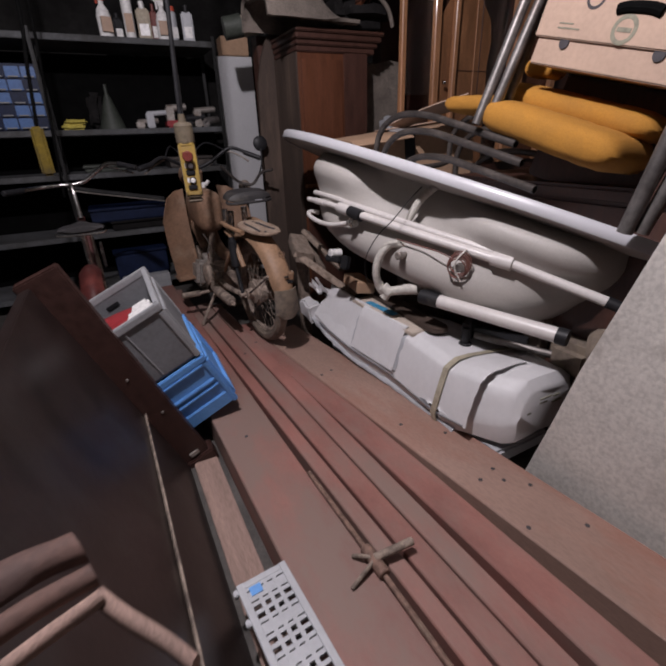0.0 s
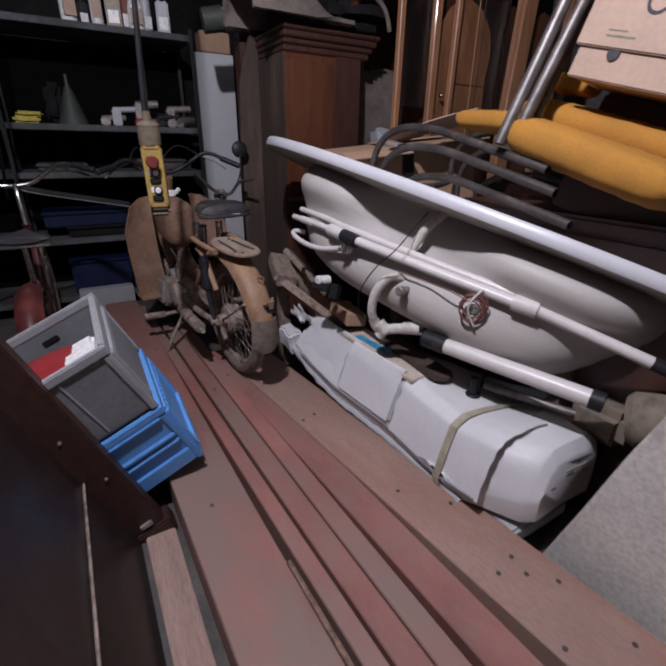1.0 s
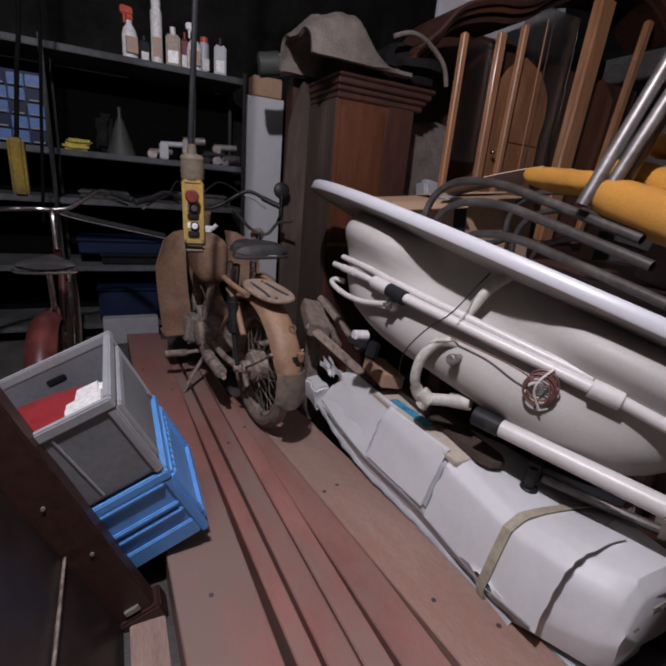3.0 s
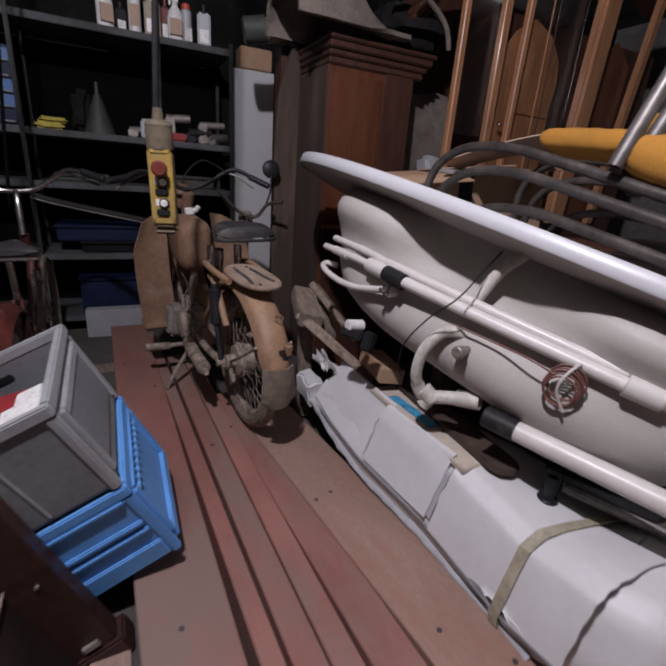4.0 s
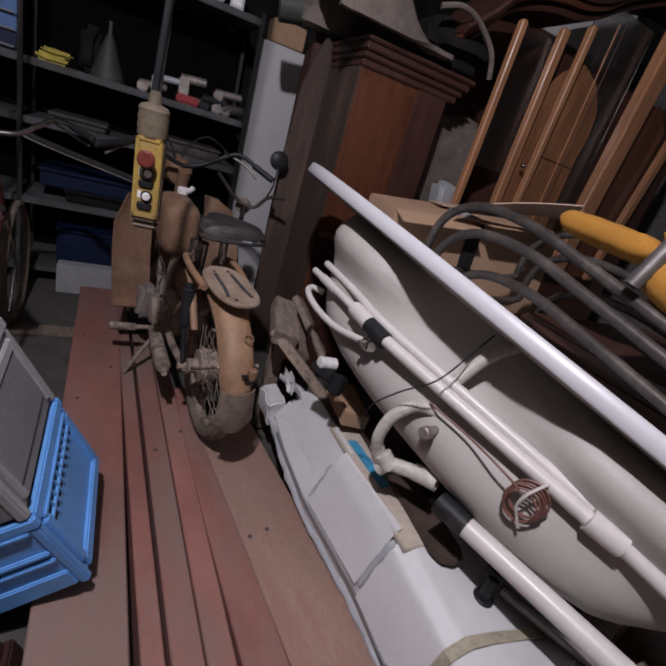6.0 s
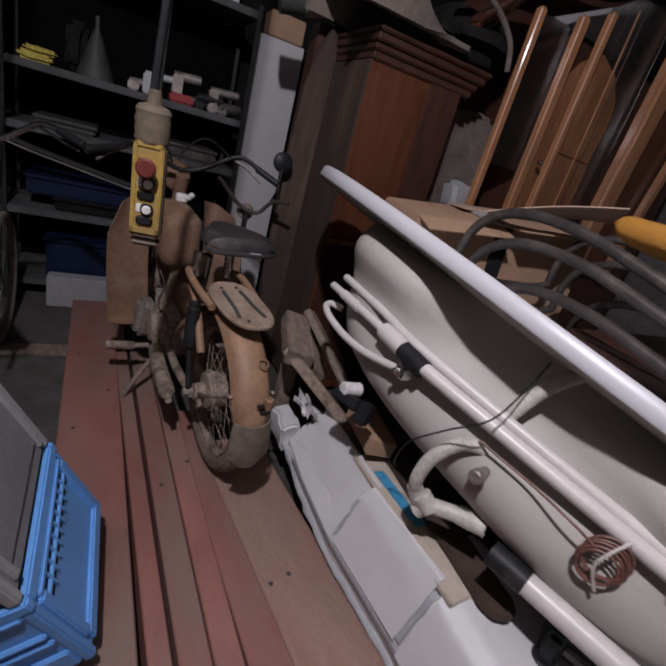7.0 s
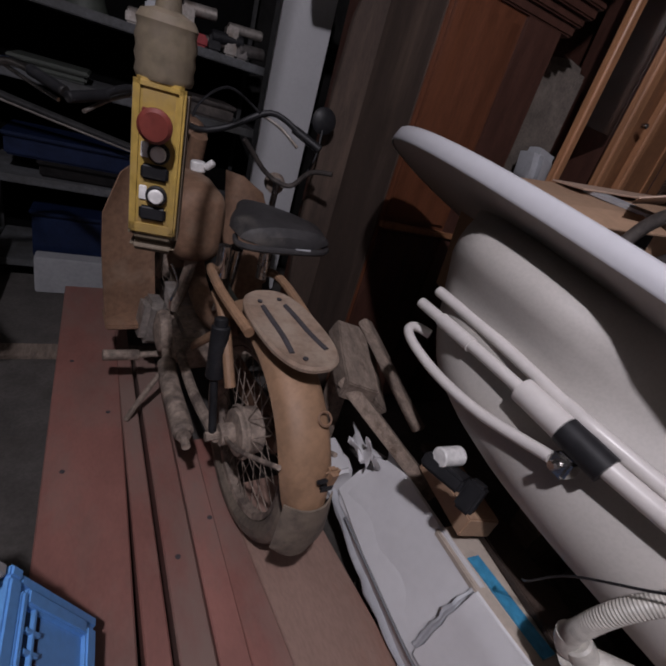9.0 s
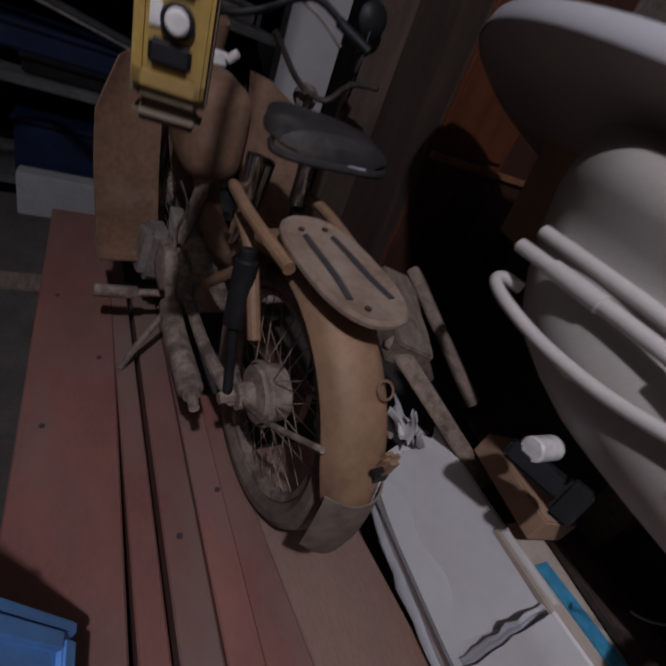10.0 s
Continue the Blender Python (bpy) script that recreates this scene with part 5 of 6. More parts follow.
# ---------------------------------------------------------------- shelving
shelf = thing("shelving", "dark steel shelving with grey boards and clutter", "shelving")
for x in (1.47, 2.735, 0.2):
    for y in (3.38, 3.84):
        part("upright", join(box(x - 0.004, x + 0.004, y - 0.02, y + 0.02, 0, 2.0, 0.001, 1), box(x - 0.022, x + 0.004, y - 0.022, y - 0.018, 0, 2.0, 0.001, 1)), M_POST, shelf)
for x0, x1 in ((0.2, 1.465), (1.475, 2.73)):
    for z in (1.965, 1.355, 1.045, 0.58, 0.14):
        part("shelf_board", roughen(cut(box(x0, x1, 3.36, 3.86, z - 0.04, z, 0.004), 1), 0.002, 3, z), M_SHELF, shelf)
# Added near-black sheet darkens the depth of the shelves like shade.
part("back_sheet", box(0.2, 2.74, 3.88, 3.9, 0.0, 1.92, 0.002), M_VOID, shelf, "added near-black sheet standing for shade at the back")

def bottle(x, y, z, w, h, material, label, cap, kind):
    b = thing("bottle", label, "bottle", pose(x, y, z, 0, 0, random.uniform(-20, 20)), "bottles on the top shelf")
    k = w / 2
    if kind == "spray":
        prof = [(k * 0.9, 0), (k, 0.01), (k, h * 0.45), (k * 0.8, h * 0.58), (k * 0.36, h * 0.68), (k * 0.34, h * 0.76)]
        bm = lathe(prof, 20)
        for v in bm.verts:
            v.co.y *= 0.65
        part("body", bm, material, b)
        part("trigger", join(box(-k * 0.4, k * 0.4, -k * 0.35, k * 0.35, h * 0.75, h * 0.85, 0.004), box(-k * 1.1, k * 0.45, -k * 0.3, k * 0.3, h * 0.84, h, 0.008), box(-k * 0.75, -k * 0.5, -k * 0.2, k * 0.2, h * 0.68, h * 0.86, 0.003)), cap, b)
    elif kind == "can":
        part("body", lathe([(k * 0.95, 0), (k, 0.006), (k, h * 0.82), (k * 0.7, h * 0.87)], 20), material, b)
        part("cap", lathe([(k * 0.8, h * 0.86), (k * 0.82, h * 0.98), (k * 0.7, h)], 20), cap, b)
    else:
        part("body", box(-k, k, -k * 0.5, k * 0.5, 0, h * 0.82, 0.012, 3), material, b)
        part("cap", cyl((0, 0, h * 0.8), (0, 0, h), k * 0.4, 14, 0.003), cap, b)
    part("label_sheet", box(-k * 0.72, k * 0.72, -k * 1.0 if kind != "jug" else -k * 0.52, -k * 0.6 if kind != "jug" else -k * 0.49, h * 0.12, h * 0.42, 0), M_CARDPINK if material is M_WHITE else M_WHITE, b)
    return b
SH = 1.966
bottle(1.97, 3.47, SH, 0.10, 0.31, M_WHITE, "white spray bottle with a red trigger head", M_ORANGE, "spray")
bottle(2.06, 3.50, SH, 0.065, 0.17, M_BLACK, "small dark bottle on the shelf", M_BLACK, "jug")
bottle(2.14, 3.48, SH, 0.075, 0.39, M_WHITE, "tall white aerosol can", M_WHITE, "can")
bottle(2.245, 3.47, SH, 0.095, 0.25, M_BEIGE, "beige plastic canister on the shelf", M_WHITE, "jug")
bottle(2.33, 3.52, SH, 0.06, 0.25, M_REDKNOB, "dark red bottle on the shelf", M_REDKNOB, "jug")
bottle(2.385, 3.46, SH, 0.10, 0.30, M_WHITE, "white spray bottle with a white trigger", M_WHITE, "spray")
bottle(2.46, 3.50, SH, 0.07, 0.24, M_LGREY, "grey plastic bottle on the shelf", M_ORANGE, "can")
bottle(2.57, 3.47, SH, 0.085, 0.25, M_LGREY, "pale square bottle with a dark cap", M_BLACK, "jug")
dr = thing("drawer_cabinet", "blue small-parts drawer cabinet on a shelf", "drawer cabinet")
part("case", box(1.06, 1.455, 3.40, 3.62, 1.357, 1.78, 0.004), M_NAVY, dr)
for i in range(4):
    for j in range(5):
        d = part("drawer", box(1.075 + i * 0.094, 1.160 + i * 0.094, 3.385, 3.41, 1.368 + j * 0.081, 1.438 + j * 0.081, 0.004), M_BLUEDARK if (i * 2 + j) % 3 else M_NAVY, dr)
        part("drawer_lip", box(1.085 + i * 0.094, 1.150 + i * 0.094, 3.378, 3.388, 1.370 + j * 0.081, 1.380 + j * 0.081, 0.003), M_GREY, d)
single("yellow_rag", roughen(cut(join(box(1.52, 1.68, 3.42, 3.52, 1.357, 1.40, 0.015), box(1.54, 1.70, 3.44, 3.54, 1.395, 1.43, 0.015)), 2), 0.012, 14), M_YCLOTH, "folded yellow rag on a shelf", "rag")
single("plastic_funnel", turned(lathe([(0.10, 0), (0.095, 0.02), (0.03, 0.22), (0.012, 0.26), (0.012, 0.32)], 20), pose(1.88, 3.58, 1.357)), M_GREEN, "dark plastic funnel standing on a shelf", "funnel")
single("plastic_bag", roughen(cut(box(1.72, 1.84, 3.55, 3.68, 1.357, 1.62, 0.03), 3), 0.03, 9), M_DARKCLOTH, "dark crumpled plastic bag on a shelf", "bag")
tl = ((2.06, 2.22, 1.40, M_ALU, 0.022), (2.14, 2.34, 1.46, M_LGREY, 0.02), (2.30, 2.46, 1.50, M_ALU, 0.028), (2.44, 2.60, 1.42, M_BLACK, 0.03), (2.52, 2.70, 1.48, M_ALU, 0.024), (2.36, 2.52, 1.39, M_DARKTUBE, 0.022), (2.58, 2.72, 1.40, M_STEELTUBE, 0.03))
for k, (x0, x1, z, m, r) in enumerate(tl):
    single("hand_tool", join(cyl((x0, 3.44 + 0.02 * (k % 3), z), (x1, 3.48 - 0.03 * (k % 2), z + 0.012), r, 12, 0.004), box(x0 - 0.01, x0 + 0.05, 3.42, 3.50, 1.357, z + 0.01, 0.008)), m, "worn metal hand tool among others on a shelf", "tool", group="tools on the shelf")
single("red_toolbox", box(2.28, 2.42, 3.40, 3.52, 1.357, 1.41, 0.01), M_REDBAG, "small red plastic case on a shelf", "case")
trim = thing("trim_bar", "long grey trim bar leaning in the shelving", "bar")
part("bar", tube([(1.455, 3.345, 0.966), (1.592, 3.345, 0.925), (2.14, 3.34, 0.816)], 0.018, 8, flat=0.6), M_POST, trim)
part("bright_edge", tube([(1.455, 3.325, 0.946), (1.592, 3.325, 0.905), (2.14, 3.32, 0.796)], 0.005, 6), M_ALU, trim, "worn bright lower edge")
for z0, z1, x0, x1, m in ((0.66, 0.77, 1.56, 2.15, M_NAVY), (0.142, 0.40, 1.66, 2.08, M_NAVY), (0.58, 0.66, 1.7, 2.2, M_DARKCLOTH), (1.047, 1.13, 2.25, 2.6, M_DARKTUBE), (1.047, 1.10, 1.6, 1.9, M_GREEN)):
    sb = thing("storage_box", "dark storage box on a low shelf", "box", group="boxes on the shelves")
    part("body", box(x0, x1, 3.40, 3.72, z0, z1 - 0.021, 0.01), m, sb)
    part("lid", box(x0 - 0.01, x1 + 0.01, 3.39, 3.73, z1 - 0.02, z1, 0.006), m, sb)
single("grey_ledge", box(1.68, 2.06, 3.26, 3.36, 0.0, 0.20, 0.006), M_GREYIN, "pale grey plastic box on the floor by the shelving", "box")

# white panel, wooden block and rolled things beside the shelving
pan = [(2.735, 0.0), (2.735, 1.845), (2.86, 1.85), (3.055, 1.85), (3.055, 0.0)]
single("tall_white_board", turned(prism(pan, 0.03, 0.004), pose(0.02, 3.475, 0.04)), M_PANEL, "white lacquered furniture panel standing upright", "panel")
single("wooden_block", box(2.82, 3.05, 3.46, 3.6, 1.892, 2.03, 0.006), M_CARD, "brown cardboard box on top of the white panel", "box")
roll = thing("rolled_tarp", "rolled beige and dark tarpaulin lying on furniture", "roll")
part("outer", roughen(cut(tube([(2.70, 2.78, 1.95), (2.84, 2.76, 1.965), (3.0, 2.74, 2.0), (3.14, 2.72, 2.03)], [0.054, 0.064, 0.066, 0.064, 0.06], 14), 1), 0.01, 16), M_BEIGE, roll)
part("dark_end", roughen(cut(tube([(2.665, 2.785, 1.94), (2.78, 2.765, 1.96)], 0.071, 14, False), 1), 0.008, 14), M_GREEN, roll, "dark green end wrap")
part("dark_band", tube([(2.94, 2.75, 1.99), (3.03, 2.735, 2.005)], 0.073, 14, False), M_BLACK, roll, "black band")
single("tarp_support", box(2.87, 3.10, 2.72, 2.84, 0.0, 1.90, 0.006), M_MAHOGDARK, "dark wooden carcass behind the brown board", "furniture panel")

# brown board with a curved shoulder
sh = [(2.86, 0.0), (2.815, 0.6), (2.81, 1.0), (2.818, 1.38), (2.828, 1.60), (2.862, 1.75), (2.91, 1.87), (2.98, 1.95), (3.06, 1.98), (3.30, 1.98), (3.30, 0.0)]
single("brown_board", turned(prism(sh, 0.035, 0.004), pose(0.0, 2.64, 0)), M_PLANK, "tall brown bed headboard with a curved shoulder standing upright", "headboard")

# ---------------------------------------------------------------- dresser
dre = thing("dresser", "reddish-brown wooden cupboard with a moulded cornice", "cupboard", pose(0.06, 0.15, 0.04))
part("carcass", box(2.905, 3.42, 2.10, 2.50, 0.0, 1.72, 0.004), M_MAHOG, dre)
part("side_panel", box(2.897, 2.904, 2.098, 2.50, 0.0, 1.70, 0.002), M_PLANK, dre, "dark dusty side panel")
part("door", box(2.925, 3.22, 2.085, 2.103, 0.92, 1.66, 0.004), M_MAHOG, dre, "plain veneered door")
part("side_stile", box(3.24, 3.42, 2.088, 2.105, 0.0, 1.70, 0.004), M_MAHOGDARK, dre)
part("shelf_edge", box(2.91, 3.40, 2.07, 2.10, 0.875, 0.898, 0.003), M_VENEER, dre, "pale front edge of a shelf")
# Flat darker panel stands in for the shade below the shelf edge.
part("lower_recess", box(2.92, 3.40, 2.094, 2.104, 0.06, 0.86, 0.002), M_MAHOGDARK, dre)
for z0, z1, o in ((1.70, 1.735, 0.015), (1.735, 1.765, 0.03), (1.765, 1.80, 0.05), (1.80, 1.822, 0.065)):
    part("cornice", box(2.905 - o * 0.4, 3.46 + o, 2.10 - o, 2.51, z0, z1, 0.006, 3), M_MAHOGDARK, dre)
def heap(u, v):
    x, y = 2.74 + 0.62 * u, 2.13 + 0.46 * v
    h = 0.22 * math.exp(-((u - 0.3) / 0.36) ** 4) * (1 - (2 * v - 1) ** 4) ** 0.5 + 0.02
    q = noise.noise(Vector((x * 6, y * 6, 3))) * 0.05 + noise.noise(Vector((x * 15, y * 15, 7))) * 0.018
    return V(x, y, 1.866 + max(0.004, h + q * min(1, h * 8)))
single("grey_blanket", sheet(heap, 34, 22, -0.02), M_CLOTH, "crumpled grey blanket on the cupboard", "blanket", sharp=80)
single("black_bag", roughen(cut(box(3.22, 3.62, 2.12, 2.56, 1.865, 2.06, 0.07, 4), 2), 0.03, 5, 2), M_DARKCLOTH, "black bag on the cupboard", "bag", sharp=80)
single("white_cloth", tube([(3.2, 2.11, 2.05), (3.3, 2.09, 2.08), (3.42, 2.10, 2.06), (3.55, 2.11, 1.98), (3.6, 2.12, 1.88)], 0.013, 8), M_CLOTH, "pale cloth strap on the black bag", "strap")

# ---------------------------------------------------------------- glazed cabinet top
gc = thing("glazed_cabinet", "honey-brown glazed cabinet with a scalloped cornice", "cabinet", pose(0.0, 2.22, 0.0))
def stile(b0, b1, t0, t1, top, depth=0.045, bev=0.01):
    return turned(prism([(b0, 1.0), (t0, top), (t1, top), (b1, 1.0)], depth, bev, 3), pose(0, -depth, 0))
part("stile", stile(3.715, 3.76, 3.72, 3.765, 2.20), M_OAK, gc)
part("stile", stile(4.00, 4.06, 4.00, 4.06, 2.26), M_OAK, gc)
part("stile", stile(4.17, 4.215, 4.19, 4.235, 2.34), M_OAK, gc)
part("stile", stile(4.71, 4.86, 4.79, 4.95, 2.63, 0.08, 0.02), M_OAK, gc, "broad rounded centre stile")
part("stile", stile(5.17, 5.24, 5.38, 5.45, 2.62), M_OAK, gc)
part("inner_panel", prism([(4.06, 1.0), (4.06, 1.95), (4.17, 2.10), (4.30, 2.18), (4.46, 2.12), (4.56, 2.0), (4.585, 1.86), (4.56, 1.72), (4.58, 1.0)], 0.02, 0.003), M_VENEER, gc, "pale scratched veneer panel")
part("inner_panel", turned(prism([(4.86, 1.0), (4.93, 2.1), (5.12, 2.2), (5.28, 2.08), (5.28, 1.0)], 0.02, 0.003), pose(0, 0.01, 0)), M_MAHOG, gc, "dark red-brown inner panel")
part("glass_pane", box(3.77, 4.0, 0.004, 0.008, 1.5, 2.2, 0), M_GLASS, gc)
part("glass_pane", box(4.25, 4.75, 0.024, 0.028, 1.0, 2.5, 0), M_GLASS, gc)
part("muntin", box(4.415, 4.423, -0.008, 0.0, 1.2, 2.42, 0.001, 1), M_OAK, gc)
part("muntin", box(4.47, 4.476, -0.006, 0.0, 1.2, 2.45, 0.001, 1), M_MAHOGDARK, gc)
part("carcass", box(4.07, 5.6, 0.05, 0.40, 0.0, 2.2, 0.005), M_MAHOGDARK, gc)
part("inner_edge", box(4.24, 4.56, -0.004, 0.001, 1.66, 1.666, 0), M_MAHOGDARK, gc)
scal = [(3.36, 2.0), (3.49, 2.11), (3.60, 2.235), (3.72, 2.30), (3.89, 2.35), (4.05, 2.375), (4.20, 2.43), (4.34, 2.52), (4.51, 2.60), (4.7, 2.68), (4.9, 2.74), (5.1, 2.77), (5.3, 2.77), (5.5, 2.70), (5.7, 2.60)]
top = [(p.x, p.z) for p in smooth_path([(x, 0, z) for x, z in scal], 4)]
for dz, o, m in ((-0.07, 0.05, M_MAHOGDARK), (-0.03, 0.09, M_MAHOG), (0.0, 0.12, M_MAHOGDARK)):
    secs = [[(x, -o, z + dz), (x, -o - 0.01, z + dz + 0.02), (x, -o, z + dz + 0.036), (x, 0.3, z + dz + 0.036), (x, 0.3, z + dz)] for x, z in top]
    part("cornice", loft(secs), m, gc, "scalloped cornice moulding")
part("hinge_knob", cyl((4.09, -0.05, 1.575), (4.09, -0.075, 1.575), 0.012, 12, 0.003), M_CHROME, gc)
single("white_board", box(3.95, 5.2, 2.78, 2.82, 2.45, 2.95, 0.004), M_PANEL, "white board standing behind the glazed cabinet", "board", pose(0, 0, 0))
single("board_stand", box(3.95, 5.2, 2.79, 2.92, 0.0, 2.45, 0.004), M_MAHOGDARK, "dark furniture back below the white board", "furniture panel")
single("stone_clutter", roughen(cut(box(3.5, 3.95, 2.45, 2.8, 0.0, 1.72, 0.03), 4), 0.05, 5), M_CLOTH, "grey bundles stacked between the cupboards", "bundle", sharp=80)
single("wrapped_parcel", roughen(cut(box(3.66, 3.84, 2.25, 2.40, 1.2, 1.36, 0.03), 3), 0.04, 6), M_LGREY, "pale wrapped bundle between the cupboards", "bundle", sharp=80)
chest = thing("bundle_stand", "dark chest carrying a pale bundle", "chest")
part("body", box(3.51, 3.99, 2.212, 2.42, 0.0, 1.2, 0.006), M_MAHOGDARK, chest)
part("top", box(3.5, 4.0, 2.2, 2.42, 1.2, 1.22, 0.005), M_MAHOGDARK, chest)
part("door", box(3.53, 3.97, 2.2, 2.212, 0.08, 1.18, 0.004), M_MAHOGDARK, chest)

# ---------------------------------------------------------------- cardboard and chairs behind the tub
cb = thing("cardboard_box", "open brown cardboard box with tape, lying in the bathtub", "cardboard box", pose(3.345, 1.61, 0.87, 3, -6, -10))
part("body", roughen(cut(box(-0.36, 0.42, -0.13, 0.2, 0.0, 0.385, 0.006), 3), 0.006, 7), M_CARD, cb)
part("flap", turned(box(-0.17, 0.17, -0.10, 0.0, -0.003, 0.003, 0.001, 1), pose(-0.185, -0.125, 0.388, 12, 0, 0)), M_CARD, cb)
part("flap", turned(box(-0.20, 0.20, -0.13, 0.0, -0.003, 0.003, 0.001, 1), pose(0.20, -0.125, 0.388, -6, 0, 0)), M_CARD, cb)
part("back_flap", turned(box(-0.22, 0.24, -0.14, 0.0, -0.003, 0.003, 0.001, 1), pose(0.15, 0.2, 0.392, -4, 0, 0)), M_CARDPINK, cb)
raised = [(3.10, 1.42, 1.285), (3.379, 1.13, 1.41), (3.52, 1.25, 1.36), (3.30, 1.55, 1.27)]
corner = [cb.matrix_basis.inverted() @ Vector(c) for c in raised]
part("raised_flap", sheet(lambda u, v: (corner[0] * (1 - u) + corner[1] * u) * (1 - v) + (corner[3] * (1 - u) + corner[2] * u) * v + Vector((0, 0, 0.012 * math.sin(3.1 * u))), 8, 6, 0.004), M_CARDPINK, cb, "raised pale cardboard flap")
part("tape", box(-0.03, 0.03, -0.142, -0.128, 0.10, 0.385, 0), M_BLACK, cb, "shiny dark tape")
part("tape", box(-0.03, 0.03, -0.14, 0.1, 0.388, 0.397, 0), M_LGREY, cb, "shiny grey tape")

def steel_chair(m, label):
    c = thing("cantilever_chair", label, "chair", m, "stacked tubular chairs")
    r = 0.0145
    part("arm_tube", tube([(0, 0.86, -0.12), (0, 0.855, -0.02), (0, 0.80, 0.06), (0, 0.68, 0.105), (0, 0.50, 0.10), (0, 0.30, 0.055), (0, 0.0, -0.02)], r, 12, hollow=True), M_DARKTUBE, c)
    part("arm_tube", tube([(0.5, 0.86, -0.12), (0.5, 0.855, -0.02), (0.5, 0.80, 0.06), (0.5, 0.68, 0.105), (0.5, 0.50, 0.10), (0.5, 0.30, 0.055), (0.5, 0.0, -0.02)], r, 12, hollow=True), M_DARKTUBE, c)
    part("cross_tube", tube([(0, 0.86, -0.12), (0.1, 0.865, -0.14), (0.4, 0.865, -0.14), (0.5, 0.86, -0.12)], r, 12), M_DARKTUBE, c)
    return c
steel_chair(pose(3.0, 0.465, 1.21, 0, 0, 2), "tubular cantilever chair stacked upside down over the bathtub")
steel_chair(pose(2.985, 0.415, 1.15, -1, 0, 1), "tubular cantilever chair stacked under another")
steel_chair(pose(3.0, 0.36, 1.065, -3, 0, -1), "lowest tubular cantilever chair of the stack")
for k, (a, b, r) in enumerate((((2.96, 0.625, 1.26), (3.09, 0.56, 1.68), 0.018), ((2.99, 0.60, 1.26), (3.12, 0.51, 1.70), 0.018), ((3.05, 0.62, 1.2), (3.17, 0.53, 1.74), 0.016), ((3.0, 0.03, 0.95), (3.05, -0.08, 1.55), 0.022), ((3.03, -0.0, 0.95), (3.09, -0.13, 1.50), 0.02))):
    single("steel_tube", tube([a, b], r, 16, False, hollow=True), M_STEELTUBE, "polished grey steel tube of a stacked chair, standing aslant", "tube", group="steel tubes")

def cushion(a, b, depth, thick, name, label):
    a, b = Vector(a), Vector(b)
    d = (b - a)
    L = d.length
    bm = bmesh.new()
    secs = []
    for i in range(25):
        t = i / 24
        e = max(0.0, 1 - (2 * t - 1) ** 8) ** 0.5
        e = max(e, 0.12)
        secs.append([V(L * t, depth * 0.5 * math.copysign(abs(math.cos(q)) ** 0.5, math.cos(q)) * (0.85 + 0.15 * e), thick * 0.5 * math.copysign(abs(math.sin(q)) ** 0.62, math.sin(q)) * e * (1 + 0.012 * math.sin(25 * t) + 0.012 * math.sin(61 * t + 3 * math.cos(q)))) for q in (2 * math.pi * k / 24 for k in range(24))])
    bm.free()
    x = d.normalized()
    z = Vector((0.12, 0.0, 1.0))
    y = z.cross(x).normalized()
    z = x.cross(y)
    m = Matrix(((x.x, y.x, z.x, a.x), (x.y, y.y, z.y, a.y), (x.z, y.z, z.z, a.z), (0, 0, 0, 1)))
    return single(name, roughen(loft(secs), 0.003, 26), M_YELLOWFAB, label, "cushion", m, "yellow chair cushions", sharp=80)
cushion((3.17, 0.66, 1.285), (3.21, 0.14, 1.13), 0.42, 0.125, "seat_cushion", "mustard-yellow padded seat cushion on the stacked chairs")
cushion((3.34, 0.74, 1.36), (3.37, 0.12, 1.195), 0.44, 0.10, "seat_cushion", "mustard-yellow padded seat cushion behind another")
cushion((3.20, 1.0, 1.345), (3.23, 0.72, 1.325), 0.20, 0.07, "seat_cushion", "mustard-yellow cushion corner beside the steel tubes")
cushion((3.26, 0.66, 1.45), (3.26, 0.54, 1.43), 0.1, 0.06, "seat_cushion", "small mustard-yellow cushion end above the others")
chest = thing("wooden_chest", "dark wooden chest carrying the stacked chairs", "chest")
part("body", roughen(cut(box(3.2, 3.9, -0.2, 1.0, 0.0, 1.0, 0.015), 2), 0.004, 5), M_MAHOGDARK, chest)
part("lid", box(3.18, 3.9, -0.2, 1.02, 1.004, 1.05, 0.012), M_MAHOGDARK, chest)
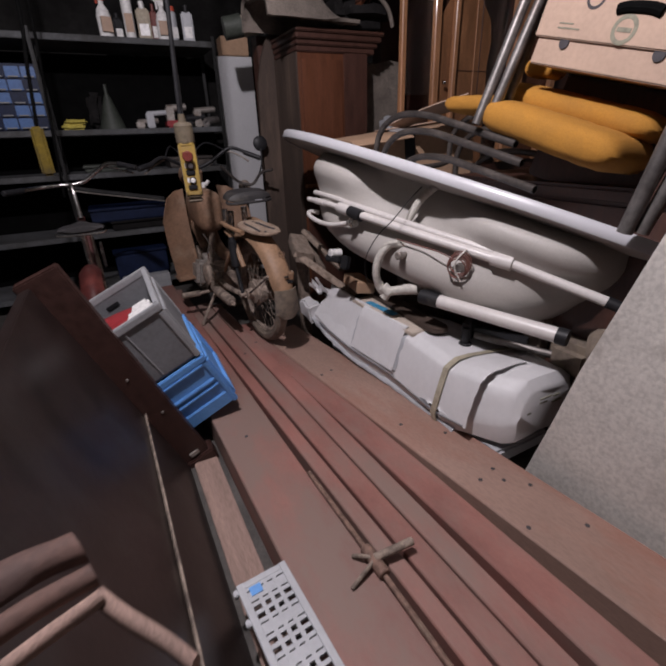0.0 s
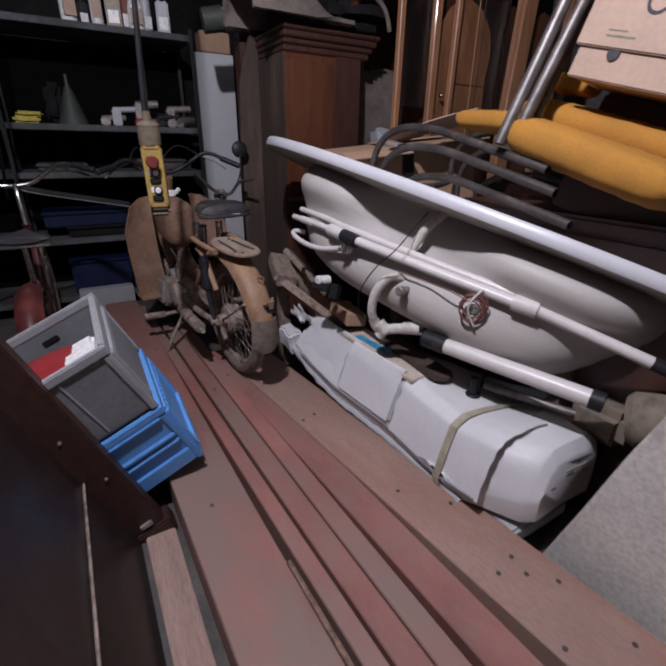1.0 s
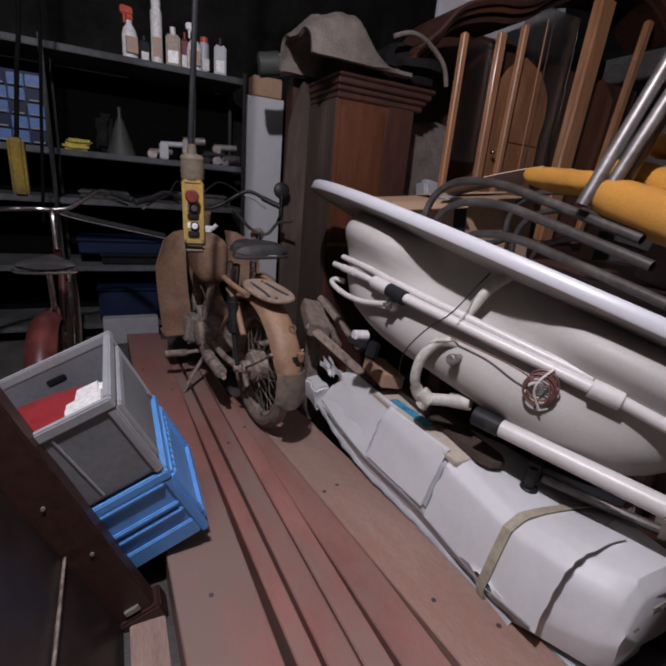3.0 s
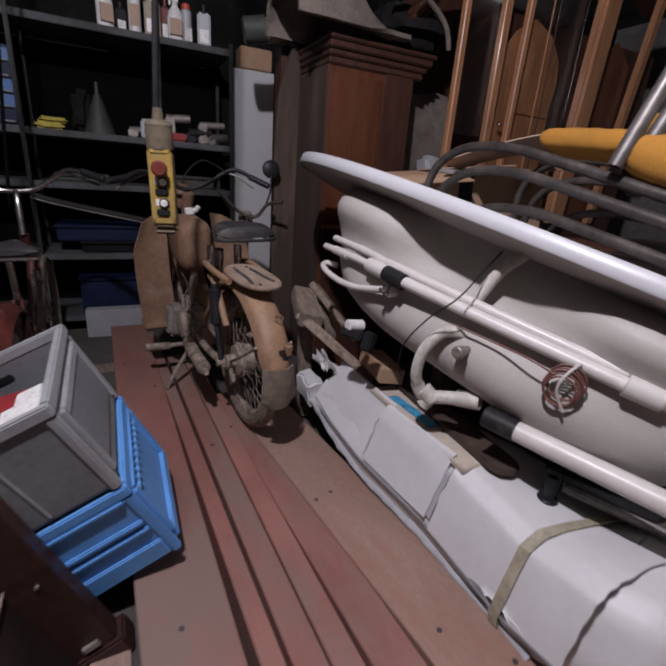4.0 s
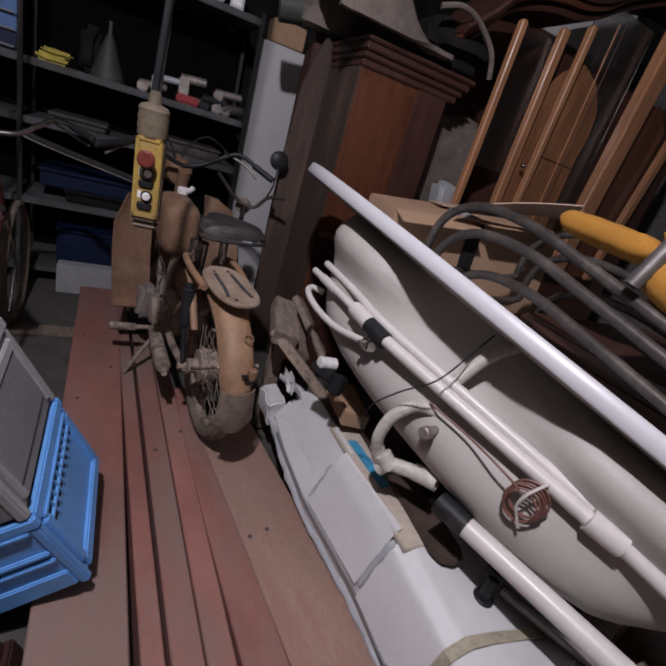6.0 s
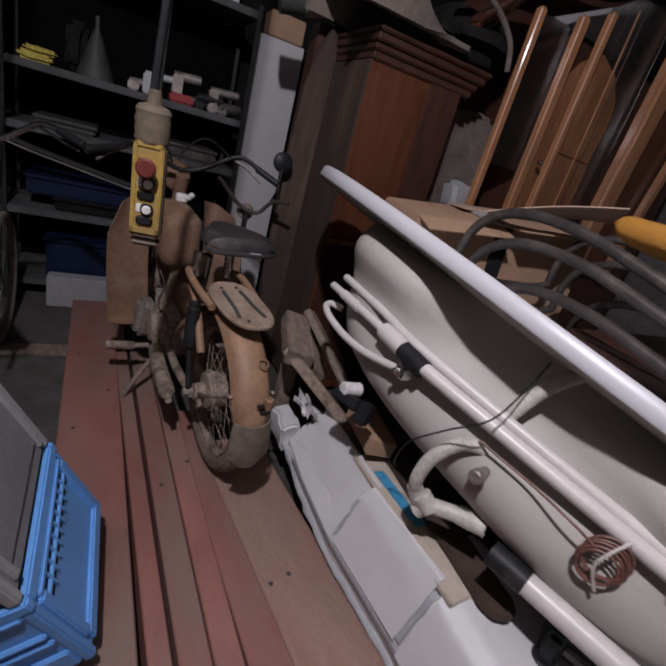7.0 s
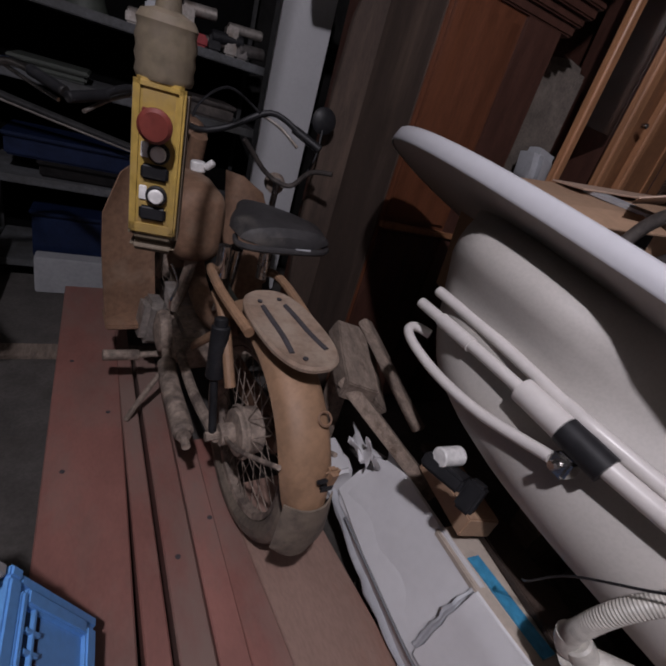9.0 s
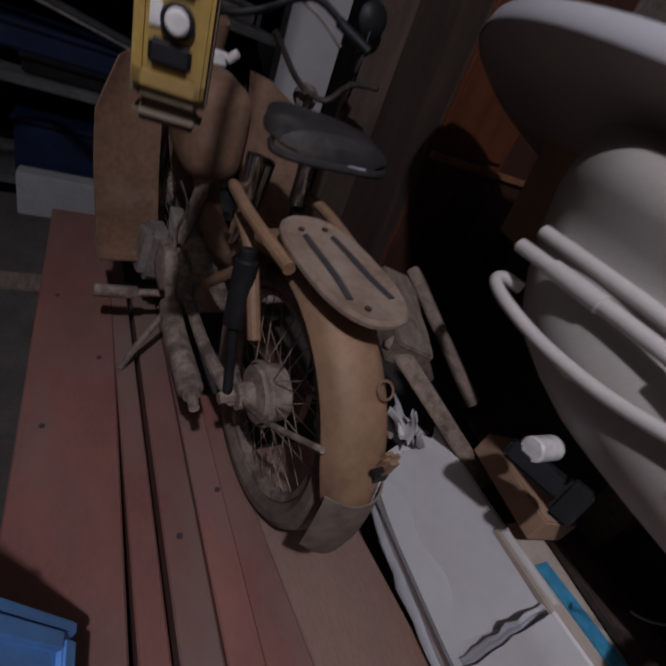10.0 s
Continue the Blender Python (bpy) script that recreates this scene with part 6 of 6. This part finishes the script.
single("dark_shelf_board", box(3.25, 3.9, -0.9, -0.02, 0.0, 1.06, 0.01), M_MAHOG, "dark red wooden chest beside the chairs", "chest")

ban = thing("fruit_box", "pale printed cardboard fruit box with handle holes", "cardboard box", pose(3.07, 0.515, 1.445, -6, 14.5, -88) @ Matrix.Scale(0.86, 4))
part("lower_tray", box(0.0, 0.62, 0.0, 0.36, 0.0, 0.12, 0.004), M_CARDPINK, ban)
part("lid", box(-0.012, 0.632, -0.012, 0.372, 0.088, 0.27, 0.004), M_CARDPINK, ban, "overlapping pale lid")
part("handle_hole", turned(tube([(0.24, 0, 0), (0.28, 0, 0.008), (0.35, 0, 0.008), (0.39, 0, 0)], 0.019, 10, flat=1), pose(0.045, -0.008, 0.185)), M_VOID, ban)
part("vent_hole", cyl((0.125, -0.0005, 0.078), (0.125, -0.006, 0.078), 0.02, 14), M_INK, ban)
part("vent_hole", cyl((0.48, -0.0005, 0.078), (0.48, -0.006, 0.078), 0.02, 14), M_INK, ban)
part("printed_oval", turned(lathe([(0.03, 0), (0.038, 0.0012), (0.044, 0.0)], 24, False), pose(0.335, -0.0125, 0.132, 90, 0, 0)), M_INKGREEN, ban)
for x0, x1, z0, z1 in ((0.31, 0.36, 0.125, 0.138), (0.08, 0.17, 0.118, 0.123), (0.08, 0.14, 0.133, 0.137), (0.49, 0.58, 0.125, 0.130), (0.49, 0.55, 0.142, 0.146)):
    part("printed_bar", box(x0, x1, -0.0135, -0.0118, z0, z1, 0), M_INKGREEN, ban)
for x in (0.15, 0.48):
    part("printed_arc", turned(lathe([(0.026, 0), (0.032, 0.001), (0.036, 0.0)], 20, False), pose(x + 0.04, -0.0125, 0.215, 90, 0, 0)), M_INK, ban)
single("box_stand", turned(box(0.02, 0.58, 0.24, 0.36, -0.42, -0.003, 0.01), pose(3.07, 0.515, 1.445, -6, 14.5, -88) @ Matrix.Scale(0.86, 4)), M_MAHOGDARK, "dark wooden case under the fruit box", "case")

# loose clutter in the shade under the bathtub
